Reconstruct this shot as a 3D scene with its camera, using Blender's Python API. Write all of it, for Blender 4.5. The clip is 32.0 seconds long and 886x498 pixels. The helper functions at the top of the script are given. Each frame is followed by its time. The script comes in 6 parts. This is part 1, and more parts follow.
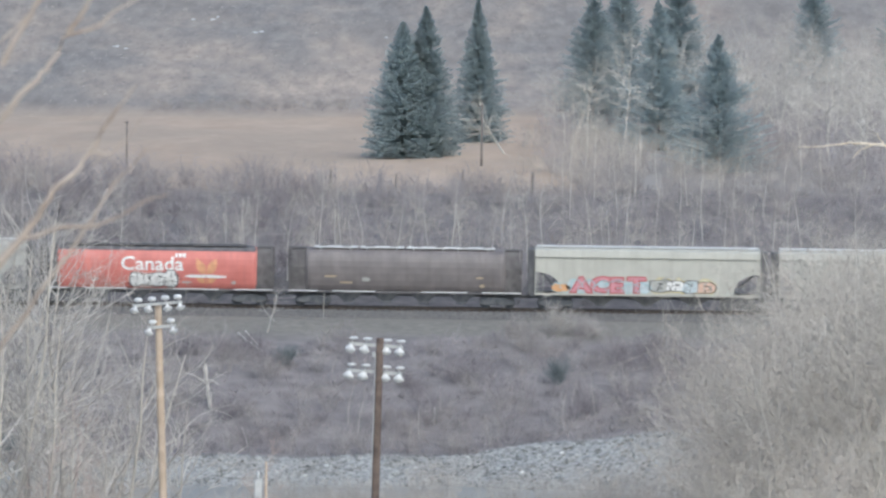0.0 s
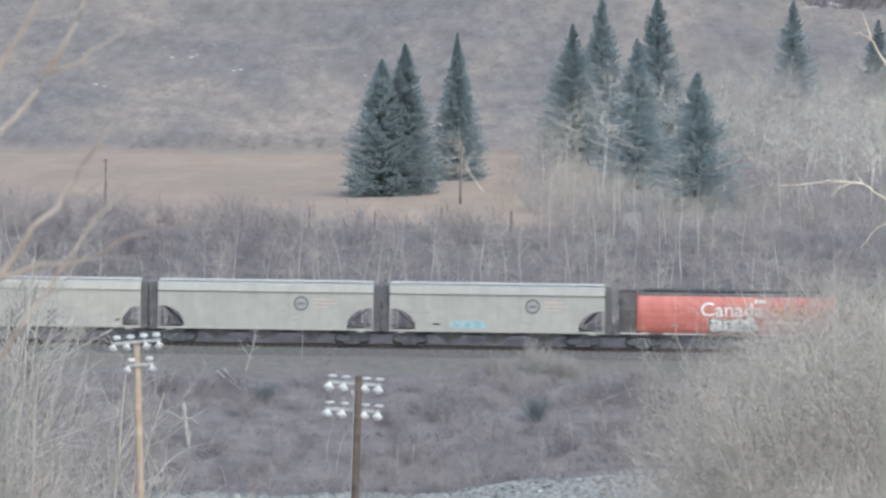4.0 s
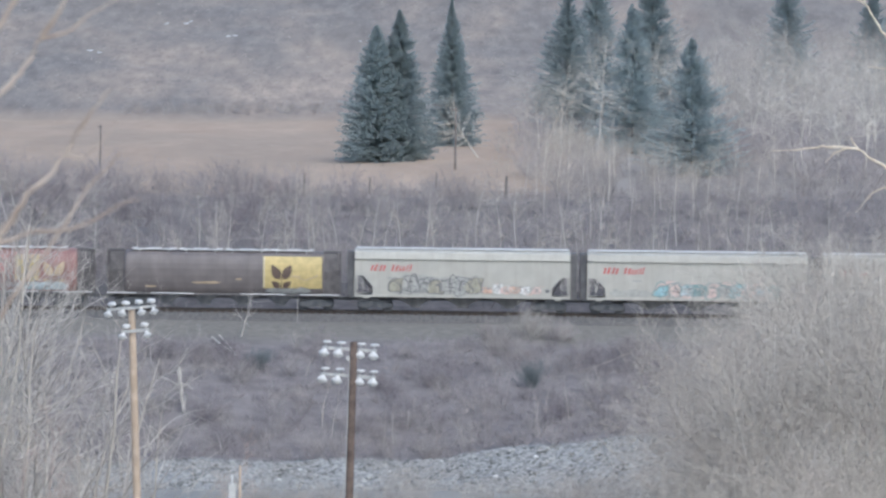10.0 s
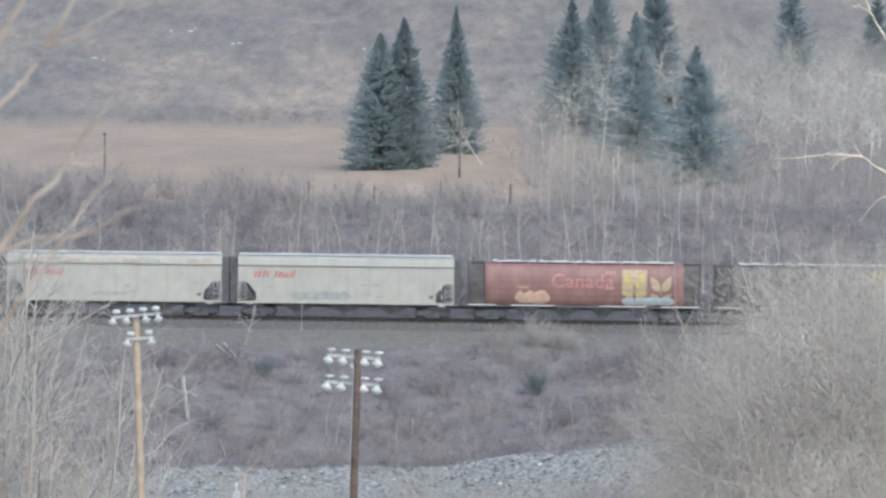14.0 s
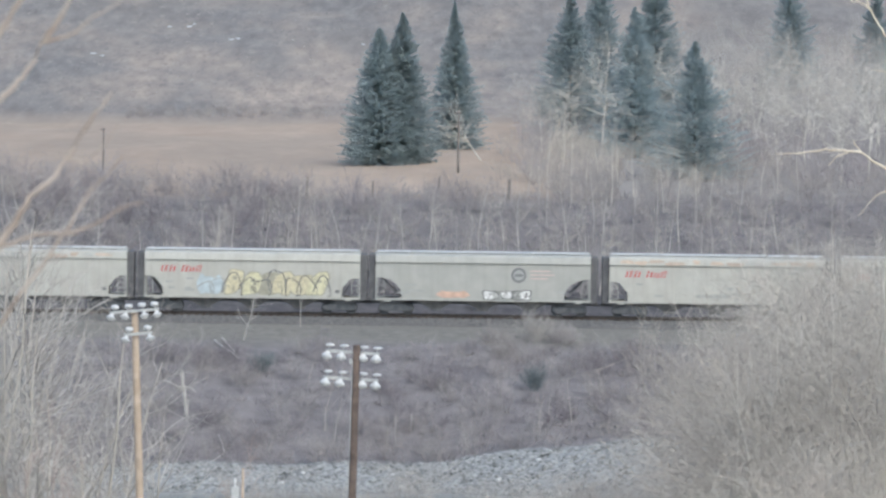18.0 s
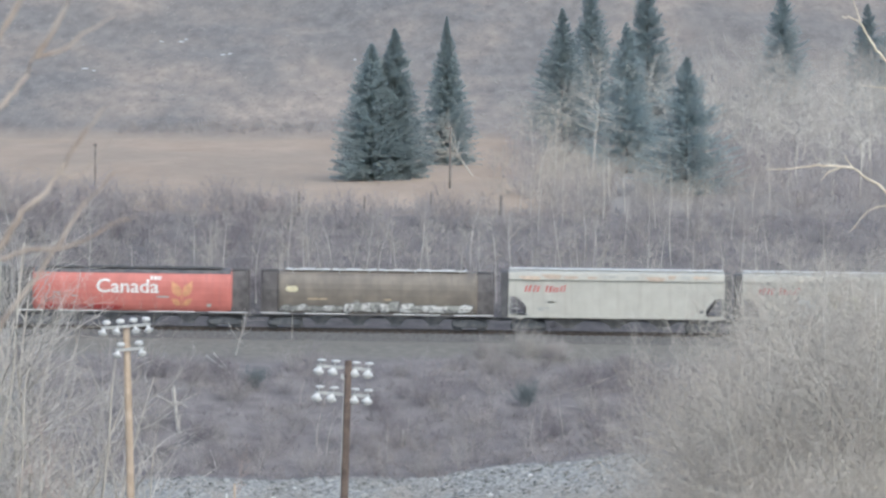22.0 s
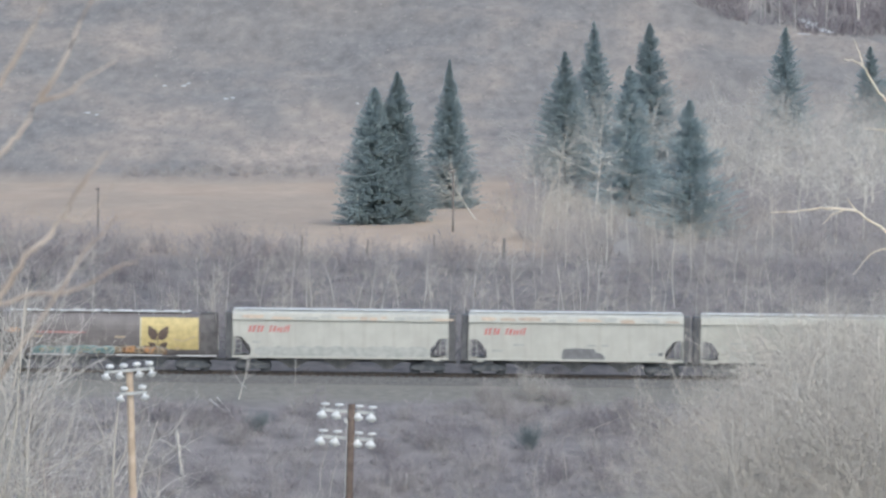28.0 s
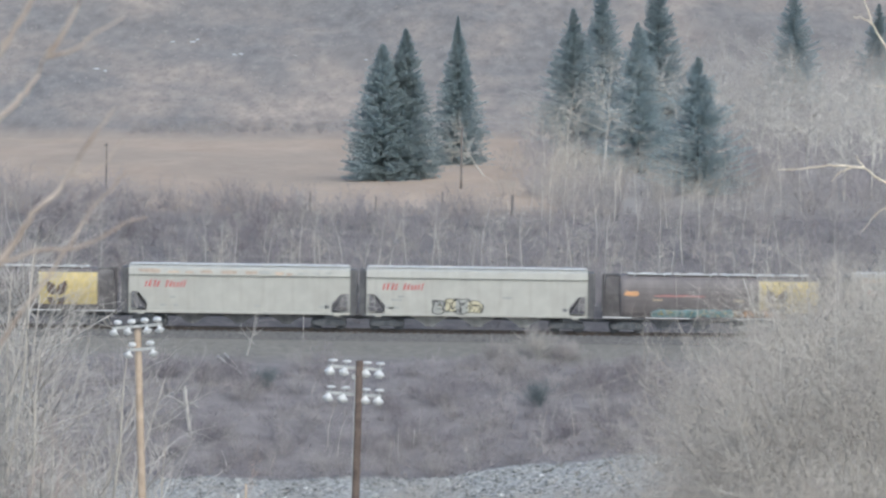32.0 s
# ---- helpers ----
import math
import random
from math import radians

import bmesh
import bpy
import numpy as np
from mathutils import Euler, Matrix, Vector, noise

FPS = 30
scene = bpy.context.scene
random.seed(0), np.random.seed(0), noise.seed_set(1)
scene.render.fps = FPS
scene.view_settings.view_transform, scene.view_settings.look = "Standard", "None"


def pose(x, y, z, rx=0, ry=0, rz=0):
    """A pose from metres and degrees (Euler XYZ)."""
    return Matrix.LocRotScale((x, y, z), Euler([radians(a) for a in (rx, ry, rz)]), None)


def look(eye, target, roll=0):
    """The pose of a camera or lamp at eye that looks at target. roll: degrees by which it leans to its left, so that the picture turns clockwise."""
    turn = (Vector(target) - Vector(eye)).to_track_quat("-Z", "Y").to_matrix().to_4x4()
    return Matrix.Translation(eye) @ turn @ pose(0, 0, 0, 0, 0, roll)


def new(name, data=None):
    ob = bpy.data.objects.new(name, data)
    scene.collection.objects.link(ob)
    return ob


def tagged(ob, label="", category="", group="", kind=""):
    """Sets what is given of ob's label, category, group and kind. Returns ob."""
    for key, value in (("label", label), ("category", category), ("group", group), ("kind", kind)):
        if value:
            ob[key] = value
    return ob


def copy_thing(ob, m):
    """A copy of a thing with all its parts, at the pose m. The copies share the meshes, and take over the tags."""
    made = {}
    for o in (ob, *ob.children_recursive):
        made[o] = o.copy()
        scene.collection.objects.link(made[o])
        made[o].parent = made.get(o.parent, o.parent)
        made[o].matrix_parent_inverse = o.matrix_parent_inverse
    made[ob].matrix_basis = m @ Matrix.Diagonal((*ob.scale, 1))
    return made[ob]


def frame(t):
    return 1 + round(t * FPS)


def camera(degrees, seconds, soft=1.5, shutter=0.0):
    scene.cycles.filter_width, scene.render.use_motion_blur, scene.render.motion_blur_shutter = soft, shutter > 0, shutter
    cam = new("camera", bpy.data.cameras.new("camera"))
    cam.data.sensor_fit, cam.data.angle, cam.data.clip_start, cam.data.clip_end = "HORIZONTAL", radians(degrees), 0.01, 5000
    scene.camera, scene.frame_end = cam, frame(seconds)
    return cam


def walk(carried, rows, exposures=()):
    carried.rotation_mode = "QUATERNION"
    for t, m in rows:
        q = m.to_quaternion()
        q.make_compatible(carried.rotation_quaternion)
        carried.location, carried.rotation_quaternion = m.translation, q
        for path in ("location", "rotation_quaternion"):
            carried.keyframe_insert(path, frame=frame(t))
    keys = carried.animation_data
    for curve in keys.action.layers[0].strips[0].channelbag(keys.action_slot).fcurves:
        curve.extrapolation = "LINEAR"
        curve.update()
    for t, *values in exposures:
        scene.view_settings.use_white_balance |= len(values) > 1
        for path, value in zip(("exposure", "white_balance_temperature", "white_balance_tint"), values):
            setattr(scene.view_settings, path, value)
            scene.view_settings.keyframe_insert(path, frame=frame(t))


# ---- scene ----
cam = camera(7.0, 32.0, soft=2.6, shutter=0.3)
EYE = (0.0, 0.0, 26.0)
# seconds, yaw, pitch, roll: the camera stands still on its tripod and only swings a little
ROWS = [
    (0.0, 0.2318, -2.3038, -0.104),
    (0.5, 0.2478, -2.2911, -0.095),
    (1.0, 0.2252, -2.2275, -0.142),
    (1.5, 0.2031, -2.2469, -0.119),
    (2.0, 0.1394, -2.1472, -0.129),
    (2.5, 0.0844, -2.0650, -0.132),
    (3.0, 0.0893, -2.0316, -0.089),
    (3.5, 0.0774, -2.0023, -0.137),
    (5.5, 0.0313, -2.0081, -0.118),
    (6.0, 0.0568, -2.0433, -0.135),
    (6.5, 0.0687, -2.0847, -0.107),
    (7.0, 0.0585, -2.0570, -0.132),
    (7.5, 0.0472, -2.0207, -0.076),
    (8.0, 0.0252, -1.9998, -0.158),
    (8.5, 0.0076, -2.0530, -0.077),
    (9.0, 0.0000, -2.1450, -0.000),
    (9.5, 0.0137, -2.2956, 0.002),
    (10.0, 0.0225, -2.2733, -0.068),
    (10.5, 0.0197, -2.2135, 0.007),
    (11.0, 0.0205, -2.1718, -0.009),
    (11.5, -0.0005, -2.1247, -0.003),
    (12.0, 0.0007, -2.0626, -0.008),
    (12.5, 0.0271, -2.1466, -0.012),
    (13.0, 0.0681, -2.1987, -0.014),
    (13.5, 0.0737, -2.2098, -0.076),
    (15.5, 0.0270, -2.2297, -0.084),
    (16.0, 0.0509, -2.3075, -0.037),
    (16.5, 0.0616, -2.2949, -0.004),
    (17.0, 0.0514, -2.2739, -0.092),
    (17.5, 0.0546, -2.2757, -0.051),
    (18.0, 0.0465, -2.2487, -0.084),
    (18.5, 0.0426, -2.2468, -0.015),
    (19.0, 0.0477, -2.2471, -0.007),
    (19.5, 0.0477, -2.2405, -0.005),
    (20.0, 0.0344, -2.2187, -0.033),
    (20.5, 0.0135, -2.1995, 0.000),
    (21.0, -0.0138, -2.1172, -0.004),
    (21.5, -0.0275, -2.1038, -0.001),
    (22.0, -0.0186, -2.1265, -0.106),
    (22.5, -0.0007, -2.1399, -0.074),
    (23.0, -0.0051, -2.1399, -0.116),
    (23.5, 0.0050, -2.1308, -0.021),
    (24.0, 0.0064, -2.1568, -0.037),
    (24.5, 0.0159, -2.1399, -0.122),
    (25.0, 0.0409, -2.1580, -0.008),
    (25.5, 0.0072, -2.0693, -0.025),
    (26.0, -0.0135, -1.9325, -0.031),
    (26.5, -0.0206, -1.8298, -0.006),
    (28.5, 0.0136, -1.7816, -0.010),
    (29.0, 0.0065, -1.8327, -0.080),
    (29.5, 0.0029, -1.9314, -0.093),
    (30.0, 0.0199, -2.0167, -0.071),
    (30.5, 0.0271, -2.0629, -0.014),
    (31.0, 0.0546, -2.1516, -0.007),
    (31.5, 0.0746, -2.1466, -0.071),
    (32.0, 0.0706, -2.1258, -0.108),
]
walk(cam, [(t, pose(*EYE, 90 + pitch, roll, yaw)) for t, yaw, pitch, roll in ROWS], exposures=((0.0, 0.26, 6020.0, 5.0), (3.5, 0.24, 6020.0, 5.0), (6.5, 0.16, 6020.0, 5.0), (8.0, 0.15, 5990.0, 5.0), (9.5, 0.17, 5870.0, 6.5), (11.0, 0.22, 5820.0, 9.0), (12.0, 0.20, 5890.0, 6.5), (13.0, 0.22, 5950.0, 5.0), (16.0, 0.25, 6020.0, 5.0), (30.0, 0.26, 6050.0, 5.0), (32.0, 0.21, 6020.0, 5.0)))
cam.data.dof.use_dof, cam.data.dof.focus_distance, cam.data.dof.aperture_fstop = True, 520.0, 18.0

# ---- light ----
world = bpy.data.worlds.new("sky")
scene.world = world
world.use_nodes = True
SUN_ELEV, SUN_ROT = 46.0, 156.0
wn = world.node_tree.nodes
sky = wn.new("ShaderNodeTexSky")
sky.sky_type = "NISHITA"
sky.sun_disc = False
sky.sun_elevation, sky.sun_rotation = radians(SUN_ELEV), radians(SUN_ROT)
sky.air_density, sky.dust_density = 1.2, 3.0
world.node_tree.links.new(sky.outputs[0], wn["Background"].inputs[0])
wn["Background"].inputs[1].default_value = 0.145
sun = new("sun", bpy.data.lights.new("sun", "SUN"))
sun.data.energy, sun.data.angle, sun.data.color = 0.95, radians(45.0), (1.0, 0.96, 0.90)
az = radians(SUN_ROT)
to_sun = Vector((math.sin(az) * math.cos(radians(SUN_ELEV)), math.cos(az) * math.cos(radians(SUN_ELEV)), math.sin(radians(SUN_ELEV))))
sun.matrix_world = look(to_sun * 300, (0, 0, 0))
scene.view_settings.exposure = 0.0

# ---- materials ----


def mat(name, a, b, rough=0.85, scale=1.0, fine=None, bump=0.0, metal=0.0, detail=5.0, c=None, cscale=0.2, camount=0.5, spread=(0.35, 0.65), rand=0.0):
    """Two colours mixed by noise at one scale, a third by noise at a coarser scale, and fine relief."""
    m = bpy.data.materials.new(name)
    m.use_nodes = True
    nt = m.node_tree
    n, l = nt.nodes, nt.links
    p = n["Principled BSDF"]
    p.inputs["Roughness"].default_value, p.inputs["Metallic"].default_value = rough, metal
    tc = n.new("ShaderNodeTexCoord")
    no = n.new("ShaderNodeTexNoise")
    no.inputs["Scale"].default_value, no.inputs["Detail"].default_value = scale, detail
    l.new(tc.outputs["Object"], no.inputs["Vector"])
    ramp = n.new("ShaderNodeValToRGB")
    ramp.color_ramp.elements[0].position, ramp.color_ramp.elements[1].position = spread
    ramp.color_ramp.elements[0].color, ramp.color_ramp.elements[1].color = (*a, 1), (*b, 1)
    l.new(no.outputs["Fac"], ramp.inputs[0])
    out = ramp.outputs[0]
    if c:
        n2 = n.new("ShaderNodeTexNoise")
        n2.inputs["Scale"].default_value, n2.inputs["Detail"].default_value = cscale, 4
        l.new(tc.outputs["Object"], n2.inputs["Vector"])
        r2 = n.new("ShaderNodeMapRange")
        r2.inputs[1].default_value, r2.inputs[2].default_value, r2.inputs[4].default_value = 0.42, 0.68, camount
        l.new(n2.outputs["Fac"], r2.inputs[0])
        mx = n.new("ShaderNodeMix")
        mx.data_type = "RGBA"
        l.new(r2.outputs[0], mx.inputs["Factor"])
        l.new(out, mx.inputs["A"])
        mx.inputs["B"].default_value = (*c, 1)
        out = mx.outputs["Result"]
    if rand:
        oi = n.new("ShaderNodeObjectInfo")
        hs = n.new("ShaderNodeHueSaturation")
        mr = n.new("ShaderNodeMapRange")
        mr.inputs[3].default_value, mr.inputs[4].default_value = 1 - rand, 1 + rand
        l.new(oi.outputs["Random"], mr.inputs[0])
        l.new(mr.outputs[0], hs.inputs["Value"])
        l.new(out, hs.inputs["Color"])
        out = hs.outputs[0]
    l.new(out, p.inputs["Base Color"])
    if bump:
        bn = n.new("ShaderNodeTexNoise")
        bn.inputs["Scale"].default_value, bn.inputs["Detail"].default_value = fine or scale * 6, 3
        l.new(tc.outputs["Object"], bn.inputs["Vector"])
        bp = n.new("ShaderNodeBump")
        bp.inputs["Strength"].default_value, bp.inputs["Distance"].default_value = bump, 0.05
        l.new(bn.outputs["Fac"], bp.inputs["Height"])
        l.new(bp.outputs[0], p.inputs["Normal"])
    return m


def ground_material():
    """Dry grass field, scrubby hill, leaf litter on the bank and bare gravel by the track, in bands along y."""
    m = bpy.data.materials.new("valley_ground")
    m.use_nodes = True
    nt = m.node_tree
    n, l = nt.nodes, nt.links
    p = n["Principled BSDF"]
    p.inputs["Roughness"].default_value = 0.95
    tc = n.new("ShaderNodeTexCoord")
    sep = n.new("ShaderNodeSeparateXYZ")
    l.new(tc.outputs["Object"], sep.inputs[0])

    def tex(scale, detail=6, sx=1.0, sy=1.0):
        mp = n.new("ShaderNodeMapping")
        mp.inputs["Scale"].default_value = (sx, sy, 1)
        l.new(tc.outputs["Object"], mp.inputs[0])
        t = n.new("ShaderNodeTexNoise")
        t.inputs["Scale"].default_value, t.inputs["Detail"].default_value, t.inputs["Roughness"].default_value = scale, detail, 0.62
        l.new(mp.outputs[0], t.inputs["Vector"])
        return t.outputs["Fac"]

    def ramp(fac, lo, hi, a, b):
        r = n.new("ShaderNodeValToRGB")
        r.color_ramp.elements[0].position, r.color_ramp.elements[1].position = lo, hi
        r.color_ramp.elements[0].color, r.color_ramp.elements[1].color = (*a, 1), (*b, 1)
        l.new(fac, r.inputs[0])
        return r.outputs[0]

    def mix(fac, a, b):
        x = n.new("ShaderNodeMix")
        x.data_type = "RGBA"
        l.new(fac, x.inputs["Factor"])
        l.new(a, x.inputs["A"])
        l.new(b, x.inputs["B"])
        return x.outputs["Result"]

    def band(y0, y1, wob, ns):
        """0 before y0, 1 past y1, with an uneven border."""
        ad = n.new("ShaderNodeMath")
        ad.operation = "MULTIPLY_ADD"
        l.new(tex(ns, 4), ad.inputs[0])
        ad.inputs[1].default_value = wob
        l.new(sep.outputs["Y"], ad.inputs[2])
        r = n.new("ShaderNodeMapRange")
        r.inputs[1].default_value, r.inputs[2].default_value = y0 + wob / 2, y1 + wob / 2
        l.new(ad.outputs[0], r.inputs[0])
        return r.outputs[0]

    litter = ramp(tex(0.5), 0.35, 0.7, (0.175, 0.16, 0.165), (0.29, 0.268, 0.265))
    # ditch ground coloured dark to stand in for shade seen below the train
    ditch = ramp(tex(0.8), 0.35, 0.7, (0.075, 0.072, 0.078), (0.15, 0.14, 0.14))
    gravel = ramp(tex(1.5), 0.35, 0.7, (0.185, 0.176, 0.158), (0.265, 0.25, 0.222))
    litter2 = ramp(tex(0.35), 0.35, 0.7, (0.15, 0.14, 0.145), (0.26, 0.24, 0.23))
    grass = mix(ramp(tex(0.2, 6, 0.4, 0.12), 0.42, 0.62, (0, 0, 0), (0.8, 0.8, 0.8)), ramp(tex(0.4, 8, 0.6, 0.10), 0.35, 0.7, (0.42, 0.325, 0.25), (0.53, 0.423, 0.33)), ramp(tex(0.6), 0.3, 0.7, (0.345, 0.278, 0.223), (0.45, 0.37, 0.298)))
    # grey leaf litter under the wood
    wood_x = n.new("ShaderNodeMath")
    wood_x.operation = "MULTIPLY_ADD"
    wood_x.inputs[1].default_value = 10.0
    l.new(tex(0.12, 4), wood_x.inputs[0])
    l.new(sep.outputs["X"], wood_x.inputs[2])
    under = n.new("ShaderNodeMapRange")
    under.inputs[1].default_value, under.inputs[2].default_value = 12.0, 20.0
    l.new(wood_x.outputs[0], under.inputs[0])
    grass = mix(under.outputs[0], grass, ramp(tex(0.5), 0.3, 0.7, (0.27, 0.25, 0.235), (0.39, 0.365, 0.34)))
    scrub = mix(ramp(tex(0.06, 5, 0.8, 0.2), 0.4, 0.62, (0.25, 0.25, 0.25), (0.75, 0.75, 0.75)), ramp(tex(0.8, 9, 0.8, 0.10), 0.34, 0.68, (0.16, 0.152, 0.152), (0.335, 0.312, 0.292)), ramp(tex(0.6, 9, 0.8, 0.10), 0.34, 0.68, (0.205, 0.185, 0.172), (0.37, 0.33, 0.292)))
    tan = ramp(tex(0.8, 8, 0.8, 0.12), 0.32, 0.68, (0.30, 0.255, 0.222), (0.52, 0.43, 0.355))
    # drier grass on the lower slope, widest about x = -15
    dry = n.new("ShaderNodeMapping")
    dry.inputs["Scale"].default_value, dry.inputs["Location"].default_value = (1 / 24, 1 / 55, 0), (15 / 24, -800 / 55, 0)
    l.new(tc.outputs["Object"], dry.inputs[0])
    glob = n.new("ShaderNodeTexGradient")
    glob.gradient_type = "SPHERICAL"
    l.new(dry.outputs[0], glob.inputs[0])
    low_slope = n.new("ShaderNodeMath")
    low_slope.operation = "MULTIPLY_ADD"
    low_slope.inputs[1].default_value, low_slope.inputs[2].default_value = 0.24, -0.03
    l.new(glob.outputs["Fac"], low_slope.inputs[0])
    worn = n.new("ShaderNodeMath")
    l.new(tex(0.11, 9, 0.6, 0.16), worn.inputs[0])
    l.new(low_slope.outputs[0], worn.inputs[1])
    patch = ramp(worn.outputs[0], 0.45, 0.64, (0, 0, 0), (0.9, 0.9, 0.9))
    meadow = ramp(tex(0.3, 7, 0.6, 0.3), 0.3, 0.7, (0.40, 0.36, 0.31), (0.55, 0.505, 0.44))
    hill = mix(patch, scrub, tan)
    hill = mix(ramp(tex(2.4, 3, 0.8, 0.10), 0.55, 0.66, (0, 0, 0), (0.42, 0.42, 0.42)), hill, ramp(tex(0.2), 0.4, 0.6, (0.125, 0.118, 0.122), (0.17, 0.155, 0.15)))
    hill = mix(ramp(tex(1.9, 3, 0.9, 0.12), 0.57, 0.68, (0, 0, 0), (0.25, 0.25, 0.25)), hill, ramp(tex(0.2), 0.4, 0.6, (0.42, 0.36, 0.31), (0.50, 0.44, 0.38)))
    col = mix(band(438, 442, 2, 0.2), meadow, litter)
    col = mix(band(523, 527, 5, 0.15), col, gravel)
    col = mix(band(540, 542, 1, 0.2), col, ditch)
    col = mix(band(557, 562, 3, 0.2), col, litter2)
    col = mix(band(596, 606, 8, 0.08), col, grass)
    col = mix(band(757, 772, 26, 0.03), col, hill)
    l.new(col, p.inputs["Base Color"])
    bp = n.new("ShaderNodeBump")
    bp.inputs["Strength"].default_value, bp.inputs["Distance"].default_value = 0.12, 0.2
    l.new(tex(2.5, 6), bp.inputs["Height"])
    l.new(bp.outputs[0], p.inputs["Normal"])
    return m


M_GROUND = ground_material()
M_BALLAST = mat("ballast", (0.11, 0.108, 0.108), (0.19, 0.185, 0.18), 0.95, 4.0, bump=0.6)
M_RAIL = mat("rail_steel", (0.08, 0.07, 0.065), (0.14, 0.12, 0.11), 0.55, 3.0, metal=0.6)
M_TIE = mat("tie_wood", (0.07, 0.055, 0.045), (0.15, 0.12, 0.10), 0.9, 5.0)
M_ROCK = mat("riprap_rock", (0.22, 0.226, 0.224), (0.50, 0.505, 0.495), 0.9, 3.0, bump=0.5, c=(0.24, 0.232, 0.222), cscale=0.5, rand=0.25)
M_PALE_ROCK = mat("pale_rock", (0.60, 0.60, 0.59), (0.76, 0.76, 0.75), 0.85, 3.0, bump=0.4)
M_GRAVELBAR = mat("riprap_bed", (0.20, 0.205, 0.205), (0.43, 0.435, 0.43), 0.95, 3.4, bump=0.8, c=(0.30, 0.27, 0.235), cscale=0.15, camount=0.7)
M_POLE_TAN = mat("pole_tan_wood", (0.45, 0.35, 0.26), (0.58, 0.47, 0.37), 0.8, 2.0, bump=0.3, c=(0.36, 0.29, 0.23), cscale=0.6)
M_POLE_BROWN = mat("pole_brown_wood", (0.075, 0.056, 0.050), (0.180, 0.135, 0.112), 0.85, 2.5, bump=0.3, c=(0.195, 0.150, 0.124), cscale=0.8)
M_POLE_DARK = mat("pole_dark_wood", (0.18, 0.16, 0.15), (0.28, 0.25, 0.23), 0.9, 3.0)
M_LAMP = mat("lamp_white_enamel", (0.62, 0.63, 0.635), (0.72, 0.73, 0.73), 0.35, 4.0)
M_LAMPGREY = mat("lamp_grey_metal", (0.46, 0.47, 0.47), (0.58, 0.585, 0.58), 0.5, 4.0, metal=0.15)
M_LENS = mat("lamp_lens", (0.36, 0.37, 0.37), (0.62, 0.63, 0.63), 0.12, 6.0)
# needle colour set far paler than real needles, in place of haze
M_SPRUCE = mat("hazed_spruce_needles", (0.41, 0.48, 0.497), (0.455, 0.525, 0.54), 1.0, 0.5, rand=0.08)
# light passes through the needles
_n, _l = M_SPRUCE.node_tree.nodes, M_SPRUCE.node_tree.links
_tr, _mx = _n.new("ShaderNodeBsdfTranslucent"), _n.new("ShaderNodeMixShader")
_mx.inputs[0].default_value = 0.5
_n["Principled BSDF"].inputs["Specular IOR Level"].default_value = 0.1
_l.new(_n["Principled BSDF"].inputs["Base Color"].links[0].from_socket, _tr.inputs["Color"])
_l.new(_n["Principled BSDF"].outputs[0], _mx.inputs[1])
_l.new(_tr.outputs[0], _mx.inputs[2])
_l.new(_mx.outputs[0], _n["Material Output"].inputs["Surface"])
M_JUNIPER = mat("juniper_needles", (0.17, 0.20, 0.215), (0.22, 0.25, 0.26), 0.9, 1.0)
M_BARK = mat("spruce_bark", (0.16, 0.145, 0.135), (0.26, 0.235, 0.215), 0.9, 3.0)
M_TWIG_TAN = mat("twig_tan", (0.47, 0.437, 0.385), (0.63, 0.593, 0.53), 0.85, 0.7, c=(0.54, 0.47, 0.43), cscale=0.25, rand=0.1)
M_TWIG_FILL = mat("twig_tan_grey", (0.44, 0.412, 0.37), (0.60, 0.565, 0.51), 0.85, 0.7, c=(0.46, 0.40, 0.37), cscale=0.2, rand=0.1)
M_TWIG_PALE = mat("twig_pale_grey", (0.40, 0.378, 0.355), (0.59, 0.56, 0.52), 0.85, 0.6, c=(0.42, 0.37, 0.345), cscale=0.12, rand=0.1)
M_TWIG_GREY = mat("twig_grey", (0.346, 0.324, 0.319), (0.508, 0.475, 0.454), 0.85, 0.5, c=(0.367, 0.324, 0.329), cscale=0.12, rand=0.1)
M_TWIG_DARK = mat("twig_dark", (0.275, 0.255, 0.27), (0.41, 0.38, 0.388), 0.85, 0.5, c=(0.38, 0.35, 0.32), cscale=0.15, camount=0.6, rand=0.1)
M_TWIG_MAUVE = mat("twig_mauve", (0.370, 0.342, 0.358), (0.526, 0.487, 0.504), 0.85, 0.5, c=(0.314, 0.286, 0.308), cscale=0.12, rand=0.1)
# ditch twigs only: shade behind the train put into their colour
M_TWIG_SHADE = mat("twig_shade_dark", (0.09, 0.085, 0.09), (0.17, 0.155, 0.155), 0.9, 0.6)
M_TWIG_PURPLE = mat("twig_purple", (0.20, 0.178, 0.195), (0.30, 0.27, 0.285), 0.9, 0.6)
M_DRYGRASS = mat("dry_grass", (0.46, 0.39, 0.32), (0.62, 0.54, 0.45), 0.9, 0.4, c=(0.42, 0.36, 0.31), cscale=0.05)
M_ASPEN = mat("aspen_bark", (0.54, 0.515, 0.47), (0.76, 0.73, 0.68), 0.8, 1.0, c=(0.36, 0.33, 0.30), cscale=0.7)
M_WILLOW = mat("willow_twig", (0.62, 0.53, 0.41), (0.80, 0.72, 0.60), 0.7, 8.0)
M_BROWN_TWIG = mat("brown_twig", (0.29, 0.23, 0.19), (0.64, 0.57, 0.50), 0.8, 5.0, c=(0.40, 0.30, 0.24), cscale=2.5)
M_TWIG_RED = mat("twig_reddish", (0.42, 0.33, 0.30), (0.58, 0.47, 0.42), 0.85, 0.6)
M_SNOW = mat("old_snow", (0.62, 0.63, 0.65), (0.76, 0.76, 0.77), 0.7, 1.0)
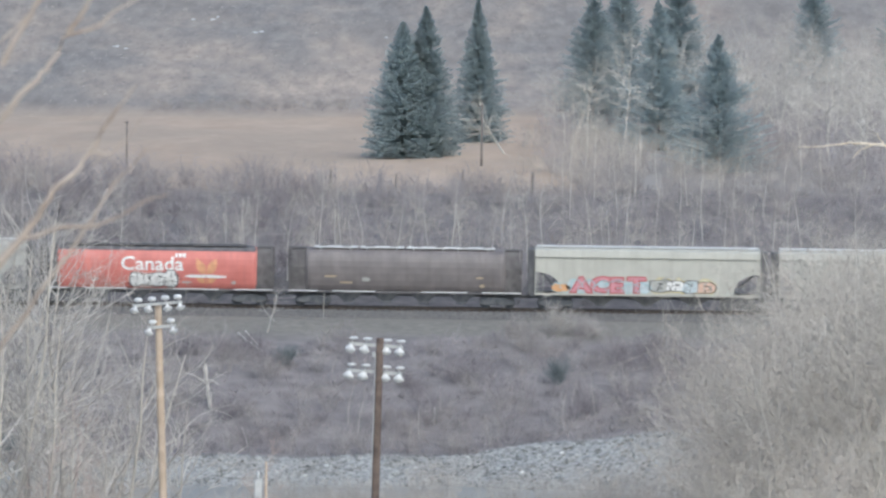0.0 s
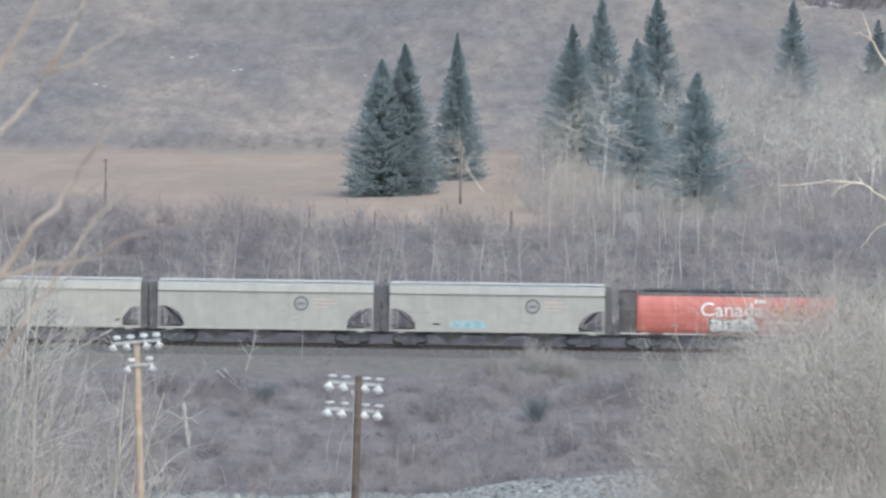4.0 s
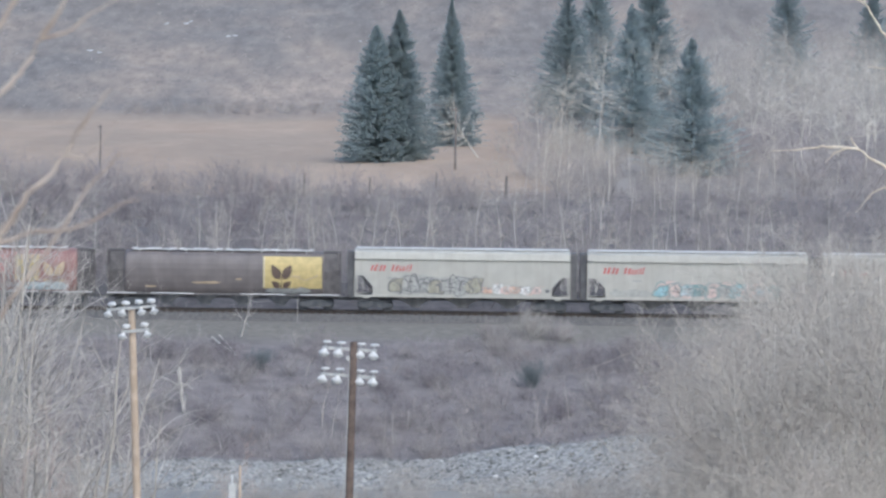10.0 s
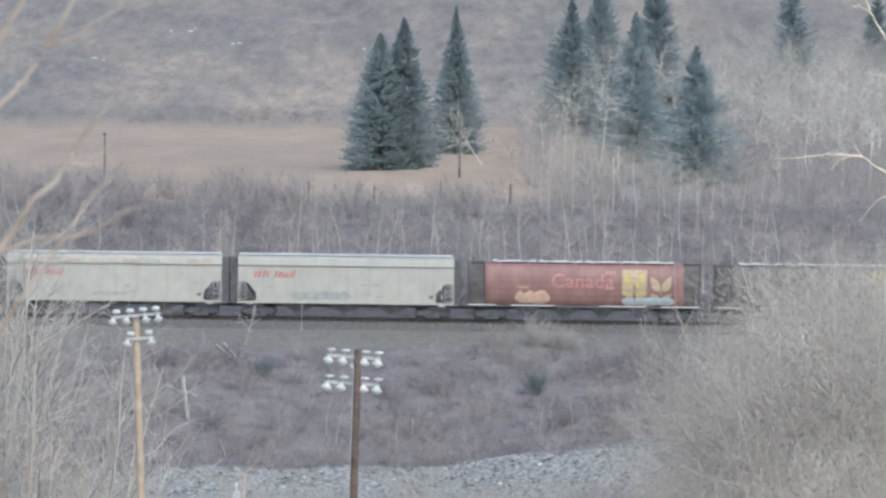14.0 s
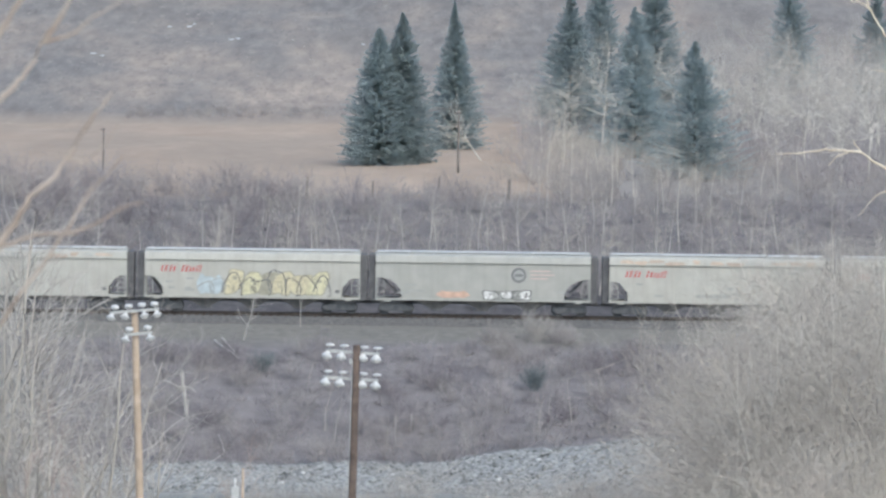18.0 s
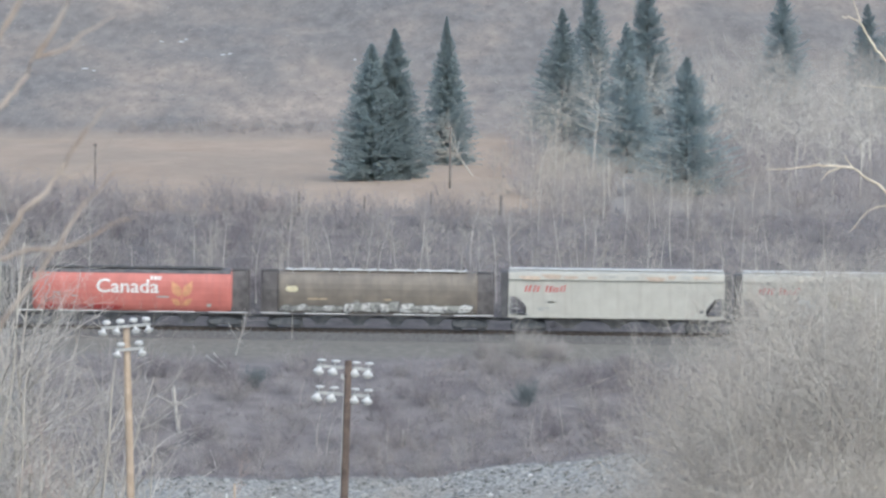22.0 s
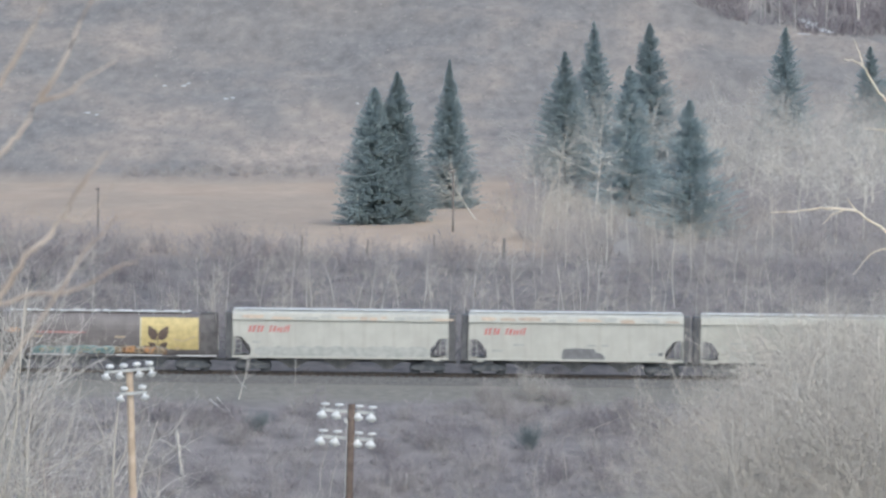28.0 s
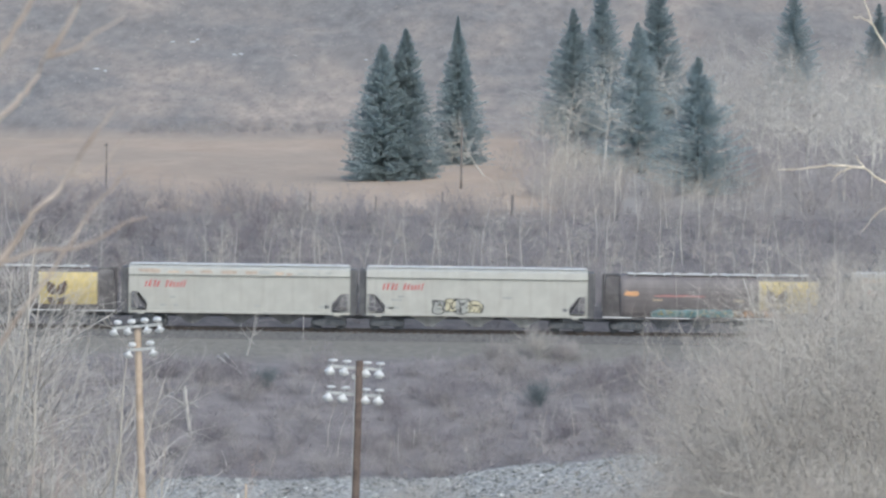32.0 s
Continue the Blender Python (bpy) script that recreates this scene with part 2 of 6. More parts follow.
M_DEADWOOD = mat("dead_wood", (0.42, 0.395, 0.365), (0.62, 0.59, 0.55), 0.85, 2.0)


def water_material():
    m = mat("river_water", (0.25, 0.25, 0.235), (0.32, 0.315, 0.29), 0.3, 0.05)
    n, l = m.node_tree.nodes, m.node_tree.links
    tc = n.new("ShaderNodeTexCoord")
    mp = n.new("ShaderNodeMapping")
    mp.inputs["Scale"].default_value = (0.6, 2.0, 1)
    l.new(tc.outputs["Object"], mp.inputs[0])
    no = n.new("ShaderNodeTexNoise")
    no.inputs["Scale"].default_value, no.inputs["Detail"].default_value = 1.3, 4
    l.new(mp.outputs[0], no.inputs["Vector"])
    bp = n.new("ShaderNodeBump")
    bp.inputs["Strength"].default_value, bp.inputs["Distance"].default_value = 0.12, 0.04
    l.new(no.outputs["Fac"], bp.inputs["Height"])
    l.new(bp.outputs[0], n["Principled BSDF"].inputs["Normal"])
    return m


M_WATER = water_material()

# ---- mesh helpers ----


def quads_mesh(name, verts, faces, material, smooth=False):
    """A mesh out of arrays of corners (n, 3) and of faces (m, 3 or 4)."""
    verts, faces = np.asarray(verts, np.float32), np.asarray(faces, np.int32)
    me = bpy.data.meshes.new(name)
    k = faces.shape[1]
    me.vertices.add(len(verts))
    me.vertices.foreach_set("co", verts.ravel())
    me.loops.add(faces.size)
    me.loops.foreach_set("vertex_index", faces.ravel())
    me.polygons.add(len(faces))
    me.polygons.foreach_set("loop_start", np.arange(0, faces.size, k, dtype=np.int32))
    me.polygons.foreach_set("use_smooth", np.full(len(faces), smooth))
    me.update(calc_edges=True)
    me.materials.append(material)
    return me


def bm_mesh(name, bm, material, smooth=False):
    me = bpy.data.meshes.new(name)
    bm.normal_update()
    bm.to_mesh(me)
    bm.free()
    me.materials.append(material)
    if smooth:
        me.polygons.foreach_set("use_smooth", np.full(len(me.polygons), True))
    return me


def place(name, me, parent=None, at=(0, 0, 0), label=""):
    """Links a mesh as a part of parent (or as a thing)."""
    ob = new(name, me)
    ob.parent = parent
    ob.location = at
    if label:
        ob["label"] = label
    return ob


def part(name, bm, material, parent, label="", smooth=False, at=(0, 0, 0)):
    return place(name, bm_mesh(name, bm, material, smooth), parent, at, label)


def thing(name, label, category, group="", at=(0, 0, 0), kind=""):
    ob = new(name)
    ob.empty_display_size = 0.3
    ob.location = at
    return tagged(ob, label, category, group, kind)


def box(bm, x0, x1, y0, y1, z0, z1, bevel=0.0):
    m = Matrix.LocRotScale(((x0 + x1) / 2, (y0 + y1) / 2, (z0 + z1) / 2), None, (x1 - x0, y1 - y0, z1 - z0))
    vs = bmesh.ops.create_cube(bm, size=1.0, matrix=m)["verts"]
    if bevel:
        es = list({e for v in vs for e in v.link_edges})
        bmesh.ops.bevel(bm, geom=es, offset=bevel, segments=1, affect="EDGES")
    return bm


def rod(bm, a, b, r0, r1=None, sides=8):
    """A tapered bar between two points."""
    a, b = Vector(a), Vector(b)
    d = b - a
    m = Matrix.Translation((a + b) / 2) @ d.to_track_quat("Z", "Y").to_matrix().to_4x4()
    bmesh.ops.create_cone(bm, cap_ends=True, segments=sides, radius1=r0, radius2=r0 if r1 is None else r1, depth=d.length, matrix=m)
    return bm


def prism(bm, outline, y0, y1):
    """An outline in x and z, pulled out along y."""
    f = [bm.verts.new((x, y0, z)) for x, z in outline]
    g = [bm.verts.new((x, y1, z)) for x, z in outline]
    bm.faces.new(f)
    bm.faces.new(g[::-1])
    for i in range(len(f)):
        j = (i + 1) % len(f)
        bm.faces.new((f[j], f[i], g[i], g[j]))
    bmesh.ops.recalc_face_normals(bm, faces=bm.faces[:])
    return bm


def loft(bm, rings, closed=True):
    """A skin over rings of equally many points, capped at both ends."""
    vs = [[bm.verts.new(p) for p in r] for r in rings]
    k = len(rings[0])
    for a, b in zip(vs, vs[1:]):
        for i in range(k):
            bm.faces.new((a[i], a[(i + 1) % k], b[(i + 1) % k], b[i]))
    bm.faces.new(vs[0][::-1])
    bm.faces.new(vs[-1])
    bmesh.ops.recalc_face_normals(bm, faces=bm.faces[:])
    return bm


# ---- branches ----


def unit(v):
    return v / np.maximum(np.linalg.norm(v, axis=-1, keepdims=True), 1e-9)


def limbs(rng, P, D, L, R, nseg=4, wob=0.15, up=0.0, tip=0.35):
    """Wavering limbs from P along D: nodes (n, nseg + 1, 3) and radii (n, nseg + 1)."""
    P, D = np.asarray(P, float), unit(np.asarray(D, float))
    n = len(P)
    nodes = np.zeros((n, nseg + 1, 3))
    nodes[:, 0] = P
    for i in range(nseg):
        D = unit(D + rng.normal(0, wob, (n, 3)) + np.array([0, 0, up]))
        nodes[:, i + 1] = nodes[:, i] + D * (np.asarray(L) / nseg)[:, None]
    rad = np.asarray(R)[:, None] * np.linspace(1, tip, nseg + 1)[None]
    return nodes, rad


def fork(rng, nodes, rad, k, t0, angle, lfac, rfac, length, nseg=3, wob=0.15, up=0.0, tip=0.35, taper=0.6):
    """k side limbs for each limb, from t0 of its length on."""
    n, m = nodes.shape[:2]
    idx = np.repeat(np.arange(n), k)
    t = t0 + (1 - t0) * rng.random(len(idx))
    s = t * (m - 1)
    i = np.minimum(s.astype(int), m - 2)
    f = (s - i)[:, None]
    a, b = nodes[idx, i], nodes[idx, i + 1]
    P = a + (b - a) * f
    pd = unit(b - a)
    perp = unit(np.cross(pd, rng.normal(0, 1, (len(idx), 3))))
    ang = np.radians(angle) * (0.7 + 0.6 * rng.random(len(idx)))[:, None]
    D = pd * np.cos(ang) + perp * np.sin(ang)
    L = np.asarray(length)[idx] * lfac * (0.6 + 0.7 * rng.random(len(idx))) * (1 - taper * t)
    R = np.maximum(rad[idx, i] * rfac, 0.004)
    return (*limbs(rng, P, D, L, R, nseg, wob, up, tip), L)


def tubes(parts, sides=3):
    """Corners and faces of all limbs, as thin bars."""
    V, F, base = [], [], 0
    for nodes, rad in parts:
        n, m = nodes.shape[:2]
        d = np.gradient(nodes, axis=1)
        d = unit(d)
        ref = np.where(np.abs(d[..., 2:3]) > 0.9, np.array([1.0, 0, 0]), np.array([0, 0, 1.0]))
        u = unit(np.cross(d, ref))
        w = np.cross(d, u)
        rings = []
        for s in range(sides):
            a = 2 * math.pi * s / sides
            rings.append(nodes + rad[..., None] * (u * math.cos(a) + w * math.sin(a)))
        v = np.stack(rings, axis=2)  # n, m, sides, 3
        V.append(v.reshape(-1, 3))
        ids = base + np.arange(n * m * sides).reshape(n, m, sides)
        a, b = ids[:, :-1], ids[:, 1:]
        q = np.stack([a, np.roll(a, -1, 2), np.roll(b, -1, 2), b], axis=-1)
        F.append(q.reshape(-1, 4))
        base += n * m * sides
    return np.concatenate(V), np.concatenate(F)


def ribbons(parts, rng):
    """Twigs too thin to be seen round: one narrow strip each, turned at random."""
    V, F, base = [], [], 0
    for nodes, rad in parts:
        n, m = nodes.shape[:2]
        d = unit(np.gradient(nodes, axis=1))
        u = unit(np.cross(d, rng.normal(0, 1, (n, 1, 3))))
        v = np.stack([nodes - u * rad[..., None], nodes + u * rad[..., None]], axis=2)
        V.append(v.reshape(-1, 3))
        ids = base + np.arange(n * m * 2).reshape(n, m, 2)
        F.append(np.stack([ids[:, :-1, 0], ids[:, :-1, 1], ids[:, 1:, 1], ids[:, 1:, 0]], -1).reshape(-1, 4))
        base += n * m * 2
    return np.concatenate(V), np.concatenate(F)


def wood_mesh(thick, thin, rng, sides=3):
    """Thick limbs as bars and the finest twigs as strips, in one set of corners and faces."""
    v, f = tubes(thick, sides)
    w, g = ribbons(thin, rng)
    return np.concatenate([v, w]), np.concatenate([f, g + len(v)])

# ---- ground ----
GRADE = -0.0118  # the track falls towards +x
TRACK_Y = 538.0
PROFILE_Y = (-4000, -60, 0, 205, 300, 434, 441, 447, 472, 480, 490, 497, 524, 531, 543, 549, 556, 596, 622, 760, 820, 900, 960, 1200, 1600, 2500, 4500)
PROFILE_Z = (60, 26, 24.3, -7.6, -7.8, -8.1, -9.0, -10.8, -11.4, -10.4, -7.0, -6.6, -1.7, -0.75, -0.75, -0.9, 0.6, 6.4, 8.1, 9.4, 14.2, 23.3, 30.6, 66, 130, 220, 330)


def ground(x, y):
    """The height of the ground."""
    x, y = np.asarray(x, float), np.asarray(y, float)
    z = np.interp(y, PROFILE_Y, PROFILE_Z)
    near = np.interp(y, (440, 505, 526, 550, 620, 700), (0, 0.3, 1, 1, 0.3, 0))
    z = z + near * GRADE * x
    rise = np.interp(y, (465, 480, 500, 512), (0, 1, 1, 0))
    z = z + rise * (np.interp(x, (-40, -20, -8, 0, 7, 12, 40), (-1.5, -1.5, -1.2, -1.15, -0.2, 0.42, 0.8)) + 0.2 * np.sin(x * 0.45) * np.sin(x * 0.17 + 1))
    bank = np.interp(y, (497, 505, 522, 528), (0, 1, 1, 0)) * 0.6 + np.interp(y, (556, 566, 590, 600), (0, 1, 1, 0)) * 0.5
    z = z + bank * (np.sin(x * 0.31 + y * 0.1) * 0.25 + np.sin(x * 0.83 - y * 0.27) * 0.12)
    far = np.interp(y, (760, 800, 950, 1300), (0, 0.5, 1.6, 12))
    z = z + far * (np.sin(x * 0.05 + y * 0.021) + 0.6 * np.sin(x * 0.11 - y * 0.05 + 2) + 0.35 * np.sin(x * 0.23 + y * 0.13))
    z = z + np.interp(y, (610, 650, 740, 760), (0, 0.25, 0.25, 0)) * (np.sin(x * 0.06 + y * 0.05) + 0.5 * np.sin(x * 0.19 + 1))
    return z


def gz(x, y):
    return float(ground(x, y))


xs = np.concatenate([np.linspace(-4000, -700, 12), np.linspace(-600, -100, 51), np.linspace(-96, 96, 97), np.linspace(100, 600, 51), np.linspace(700, 4000, 12)])
ys = np.concatenate([np.linspace(-4000, -100, 10), np.linspace(-60, 460, 60), np.linspace(463, 625, 109), np.linspace(628, 1000, 100), np.linspace(1010, 1600, 40), np.linspace(1700, 4500, 15)])
gx, gy = np.meshgrid(xs, ys)
gv = np.stack([gx, gy, ground(gx, gy)], -1).reshape(-1, 3)
ids = np.arange(len(gv)).reshape(len(ys), len(xs))
gf = np.stack([ids[:-1, :-1], ids[:-1, 1:], ids[1:, 1:], ids[1:, :-1]], -1).reshape(-1, 4)
tagged(place("ground", quads_mesh("ground", gv, gf, M_GROUND, True)), "dry early spring valley ground, tan field below scrubby hill", "ground", kind="structure")

bm = bmesh.new()
loft(bm, [[(x, 441, -9.9), (x, 490, -9.9), (x, 490, -9.5), (x, 441, -9.5)] for x in (-900, 900)])
tagged(place("river", bm_mesh("river", bm, M_WATER)), "narrow grey river along the foot of the riprap", "river", kind="structure")

# ---- railway ----


def along(x, y, dz=0.0):
    return (x, y, GRADE * x + dz)


track = thing("railway_track", "single rusty railway track on grey ballast along the bank", "railway track", kind="structure")
bm = bmesh.new()
loft(bm, [[along(x, TRACK_Y + dy, dz) for dy, dz in ((-3.4, -0.85), (-1.7, -0.22), (1.7, -0.22), (3.4, -0.85))] for x in (-560, 460)])
part("ballast_bed", bm, M_BALLAST, track, "grey crushed stone ballast")
for dy in (-0.72, 0.72):
    bm = bmesh.new()
    loft(bm, [[along(x, TRACK_Y + dy + a, b) for a, b in ((-0.07, -0.17), (0.07, -0.17), (0.02, -0.13), (0.035, 0.0), (-0.035, 0.0), (-0.02, -0.13))] for x in (-560, 460)])
    part("rail", bm, M_RAIL, track, "worn steel rail")
tie = bm_mesh("tie", box(bmesh.new(), -0.11, 0.11, -1.3, 1.3, -0.34, -0.175, 0.01), M_TIE)
for k in range(-72, 73):
    place("tie", tie, track, along(0.55 * k, TRACK_Y))

# ---- floodlight poles ----


def floodlight_pole(x, y, top, lean, rows, wood, label, slope, behind, style):
    """rows: (metres below the top, lamp places along the arm); slope: rise of the arms along x."""
    base = gz(x, y)
    t = thing("floodlight_pole", label, "floodlight pole", "sports field lights", (x, y, base))
    h = top - base
    bm = bmesh.new()
    n = 9
    loft(bm, [[(lean * h * i / n + (0.20 - 0.055 * i / n) * math.cos(a), (0.20 - 0.055 * i / n) * math.sin(a), h * i / n - (0.3 if i == 0 else 0)) for a in (2 * math.pi * k / 12 for k in range(12))] for i in range(n + 1)])
    part("pole", bm, wood, t, "round wooden pole", True)
    for down, spots in rows:
        z = h - down
        cx = lean * z
        ya = 0.20 if behind else -0.20
        bm = bmesh.new()
        x0, x1 = min(spots) - 0.12, max(spots) + 0.12
        prism(bm, [(cx + x0, z - 0.06 + slope * x0), (cx + x1, z - 0.06 + slope * x1), (cx + x1, z + 0.06 + slope * x1), (cx + x0, z + 0.06 + slope * x0)], ya - 0.05, ya + 0.05)
        part("crossarm", bm, M_LAMPGREY, t, "pale grey steel crossarm")
        for s in spots:
            lamp(t, cx + s, ya, z + slope * s, style, s)
    return t


_lamp_mesh = {}


def lamp_meshes(style):
    """Ballast cap, reflector, lens and bracket of one kind of floodlight."""
    def turned(prof, n):
        bm = bmesh.new()
        loft(bm, [[(q * math.cos(2 * math.pi * k / n), q * math.sin(2 * math.pi * k / n), h) for k in range(n)] for q, h in prof])
        return bm
    cap, bell, lens = {
        "cone": (((0.05, 0.36), (0.12, 0.345), (0.17, 0.29), (0.175, 0.235), (0.13, 0.18), (0.05, 0.16)),
                 ((0.045, 0.03), (0.06, -0.02), (0.09, -0.07), (0.14, -0.115), (0.20, -0.16), (0.205, -0.185), (0.185, -0.185), (0.10, -0.10), (0.04, -0.05)),
                 ((0.18, -0.175), (0.175, -0.23), (0.13, -0.285), (0.05, -0.31))),
        "globe": (((0.05, 0.33), (0.13, 0.315), (0.185, 0.28), (0.19, 0.255), (0.12, 0.225), (0.05, 0.21)),
                  ((0.05, 0.05), (0.07, 0.0), (0.13, -0.05), (0.19, -0.12), (0.215, -0.19), (0.215, -0.215), (0.19, -0.215), (0.11, -0.10), (0.04, -0.04)),
                  ((0.19, -0.205), (0.185, -0.25), (0.14, -0.305), (0.05, -0.335))),
    }[style]
    bm = bmesh.new()
    rod(bm, (0, 0, -0.03), (0, 0, 0.24), 0.024)
    box(bm, -0.04, 0.04, -0.05, 0.05, -0.03, 0.06)
    return {"cap": bm_mesh("ballast_cap", turned(cap, 14), M_LAMP, True), "bell": bm_mesh("reflector", turned(bell, 16), M_LAMP, True), "lens": bm_mesh("lens", turned(lens, 14), M_LENS, True), "bracket": bm_mesh("bracket", bm, M_LAMPGREY)}


def lamp(t, x, y, z, style, side):
    """A floodlight hung under the arm, tipped outwards, with its round ballast cap above."""
    if style not in _lamp_mesh:
        _lamp_mesh[style] = lamp_meshes(style)
    me = _lamp_mesh[style]
    tip = (0.42 if side < 0 else -0.30) if style == "cone" else (0.35 if side < 0 else 0.18)
    fl = place("floodlight", me["bell"], t, (x, y - 0.10, z - 0.05), "white enamelled bell reflector")
    fl.rotation_euler = (-0.22, tip * 0.8, 0)
    place("lens", me["lens"], fl)
    place("ballast_cap", me["cap"], t, (x + tip * 0.25, y - 0.10, z - 0.03))
    place("bracket", me["bracket"], t, (x + tip * 0.12, y - 0.10, z))


floodlight_pole(-12.50, 300, 11.66, -0.026, ((0.02, (-0.91, -0.34, 0.38, 0.90)), (0.98, (-0.34, 0.59))), M_POLE_TAN, "tall tan wooden pole carrying six white floodlights", 0.08, False, "cone")
pole = floodlight_pole(-4.21, 290, 10.75, 0.029, ((0.31, (-1.14, -0.57, 0.27, 0.81)), (1.38, (-1.18, -0.60, 0.27, 0.81))), M_POLE_BROWN, "tall brown wooden pole carrying eight white floodlights", -0.07, True, "globe")
bm = bmesh.new()
h = 10.75 - gz(-4.21, 290)
rod(bm, (-0.20, -0.02, 0.4), (0.029 * h - 0.17, -0.02, h - 0.6), 0.03, 0.025, 6)
part("conduit", bm, M_LAMPGREY, pole, "thin pale conduit")
part("junction_box", box(bmesh.new(), 0.029 * h - 0.30, 0.029 * h - 0.18, -0.08, 0.05, h - 0.75, h - 0.55, 0.01), M_LAMPGREY, pole, "small pale junction box")

# ---- spruces ----


def spruce(seed, x, y, height, width, full=0.6, rise=0.15, airy=0.0, bare=0.03, dens=1.0, lean=0.0):
    """full: how soon the cone widens below its tip (0.6 stout, 1.1 a slim spire); rise: upward slope of the boughs; airy: gaps between them."""
    rng = np.random.default_rng(seed)
    t = thing("spruce_tree", "tall blue-green spruce with ragged upturned boughs", "spruce", "spruces behind the track", (x, y, gz(x, y) - 0.2))
    n = 14
    nodes = np.zeros((1, n + 1, 3))
    nodes[0, :, 2] = np.linspace(0, height, n + 1)
    nodes[0, :, 0] = lean * np.linspace(0, height, n + 1)
    v, f = tubes([(nodes, np.linspace(height * 0.009, 0.02, n + 1)[None])], 7)
    place("trunk", quads_mesh("trunk", v, f, M_BARK, True), t)
    # boughs in uneven whorls
    nb = int(height * 56 * dens * (1 - 0.45 * airy))
    u = np.sort(bare + (1 - bare) * rng.random(nb) ** 1.1)
    if airy > 0.3:
        u = np.clip(np.round(u * height / 0.55) * 0.55 / height + rng.normal(0, 0.10 / height, nb), bare, 0.995)
    az = rng.random(nb) * 2 * math.pi
    side = 1 + 0.10 * np.sin(az * 2 + seed) + 0.10 * np.sin(az * 3 + u * 17 + seed)
    prof = np.minimum(1.0, (1 - u) * 1.22) ** full * (0.86 + 0.14 * np.minimum(1, u / 0.14))
    L = width / 2 * prof * side * (0.62 + 0.38 * rng.random(nb) ** 0.9) * (1 + 0.22 * airy * np.sign(np.sin(u * height * 2.3 + seed + az))) + 0.04
    P = np.stack([lean * u * height, 0 * u, u * height], -1)
    slope = np.interp(u, (0, 0.25, 0.7, 1), (-0.30, -0.18, 0.02, 0.55)) + rise - 0.15 + rng.normal(0, 0.08, nb)
    D = np.stack([np.cos(az), np.sin(az), slope], -1)
    bn, br = limbs(rng, P, D, L, 0.010 + 0.010 * L, 4, 0.05, 0.09, 0.3)
    v, f = tubes([(bn, br)], 3)
    # needle sprays: short blades all round every bough, longest under it, and a tuft at its tip
    k = 38
    idx = np.repeat(np.arange(nb), k)
    tt = 0.04 + 0.96 * rng.random(len(idx)) ** 0.8
    s = tt * 4
    i = np.minimum(s.astype(int), 3)
    a, b = bn[idx, i], bn[idx, i + 1]
    p0 = a + (b - a) * (s - i)[:, None]
    bd = unit(b - a)
    out = unit(np.cross(bd, rng.normal(0, 1, (len(idx), 3))))
    out[:, 2] = np.where(out[:, 2] > 0.3, -out[:, 2], out[:, 2])
    bl = (0.09 + 0.20 * (1.15 - 0.8 * tt) * np.minimum(1.5, L[idx]) * (0.5 + rng.random(len(idx))))[:, None]
    d = unit(bd * (0.45 + 0.5 * tt[:, None]) + out * (0.35 + 0.65 * rng.random((len(idx), 1))))
    p1 = p0 + d * bl
    wv = unit(np.cross(d, rng.normal(0, 1, (len(idx), 3)))) * (0.023 + 0.023 * rng.random((len(idx), 1)))
    mid = (p0 + p1) / 2
    q = np.stack([p0, mid + wv, p1, mid - wv], 1).reshape(-1, 3)
    qf = np.arange(len(q)).reshape(-1, 4) + len(v)
    place("crown", quads_mesh("crown", np.concatenate([v, q]), np.concatenate([f, qf]), M_SPRUCE), t, label="dense blue-green needles, paled in colour for haze")
    return t


spruce(11, -6.1, 640, 12.2, 8.7, dens=2.0, full=0.82)
spruce(12, -4.05, 641, 13.5, 7.8, dens=2.0, full=0.86)
spruce(13, 0.58, 672, 13.9, 6.6, full=1.12, dens=1.7, airy=0.2)
spruce(21, 12.1, 720, 14.6, 9.2, full=0.9, rise=0.26, airy=0.35, dens=1.5)
spruce(22, 15.8, 760, 17.0, 8.2, full=0.9, rise=0.26, airy=0.35, dens=1.3)
spruce(23, 21.1, 740, 17.0, 10.2, full=0.85, rise=0.26, airy=0.35, dens=1.5)
spruce(24, 17.0, 660, 13.9, 9.4, full=0.9, rise=0.22, airy=0.6, dens=1.6)
spruce(25, 21.0, 618, 11.9, 10.4, full=0.95, rise=0.28, airy=0.8, dens=1.7)
spruce(26, 37.8, 800, 13.5, 7.8, full=0.9, rise=0.3, airy=0.5, dens=1.3)
spruce(27, 46.0, 780, 12.9, 7.4, full=0.9, rise=0.26, airy=0.5, dens=1.3)
spruce(28, 48.0, 765, 13.2, 10.2, full=0.9, rise=0.26, airy=0.5, dens=1.3)

# ---- riprap along the river ----


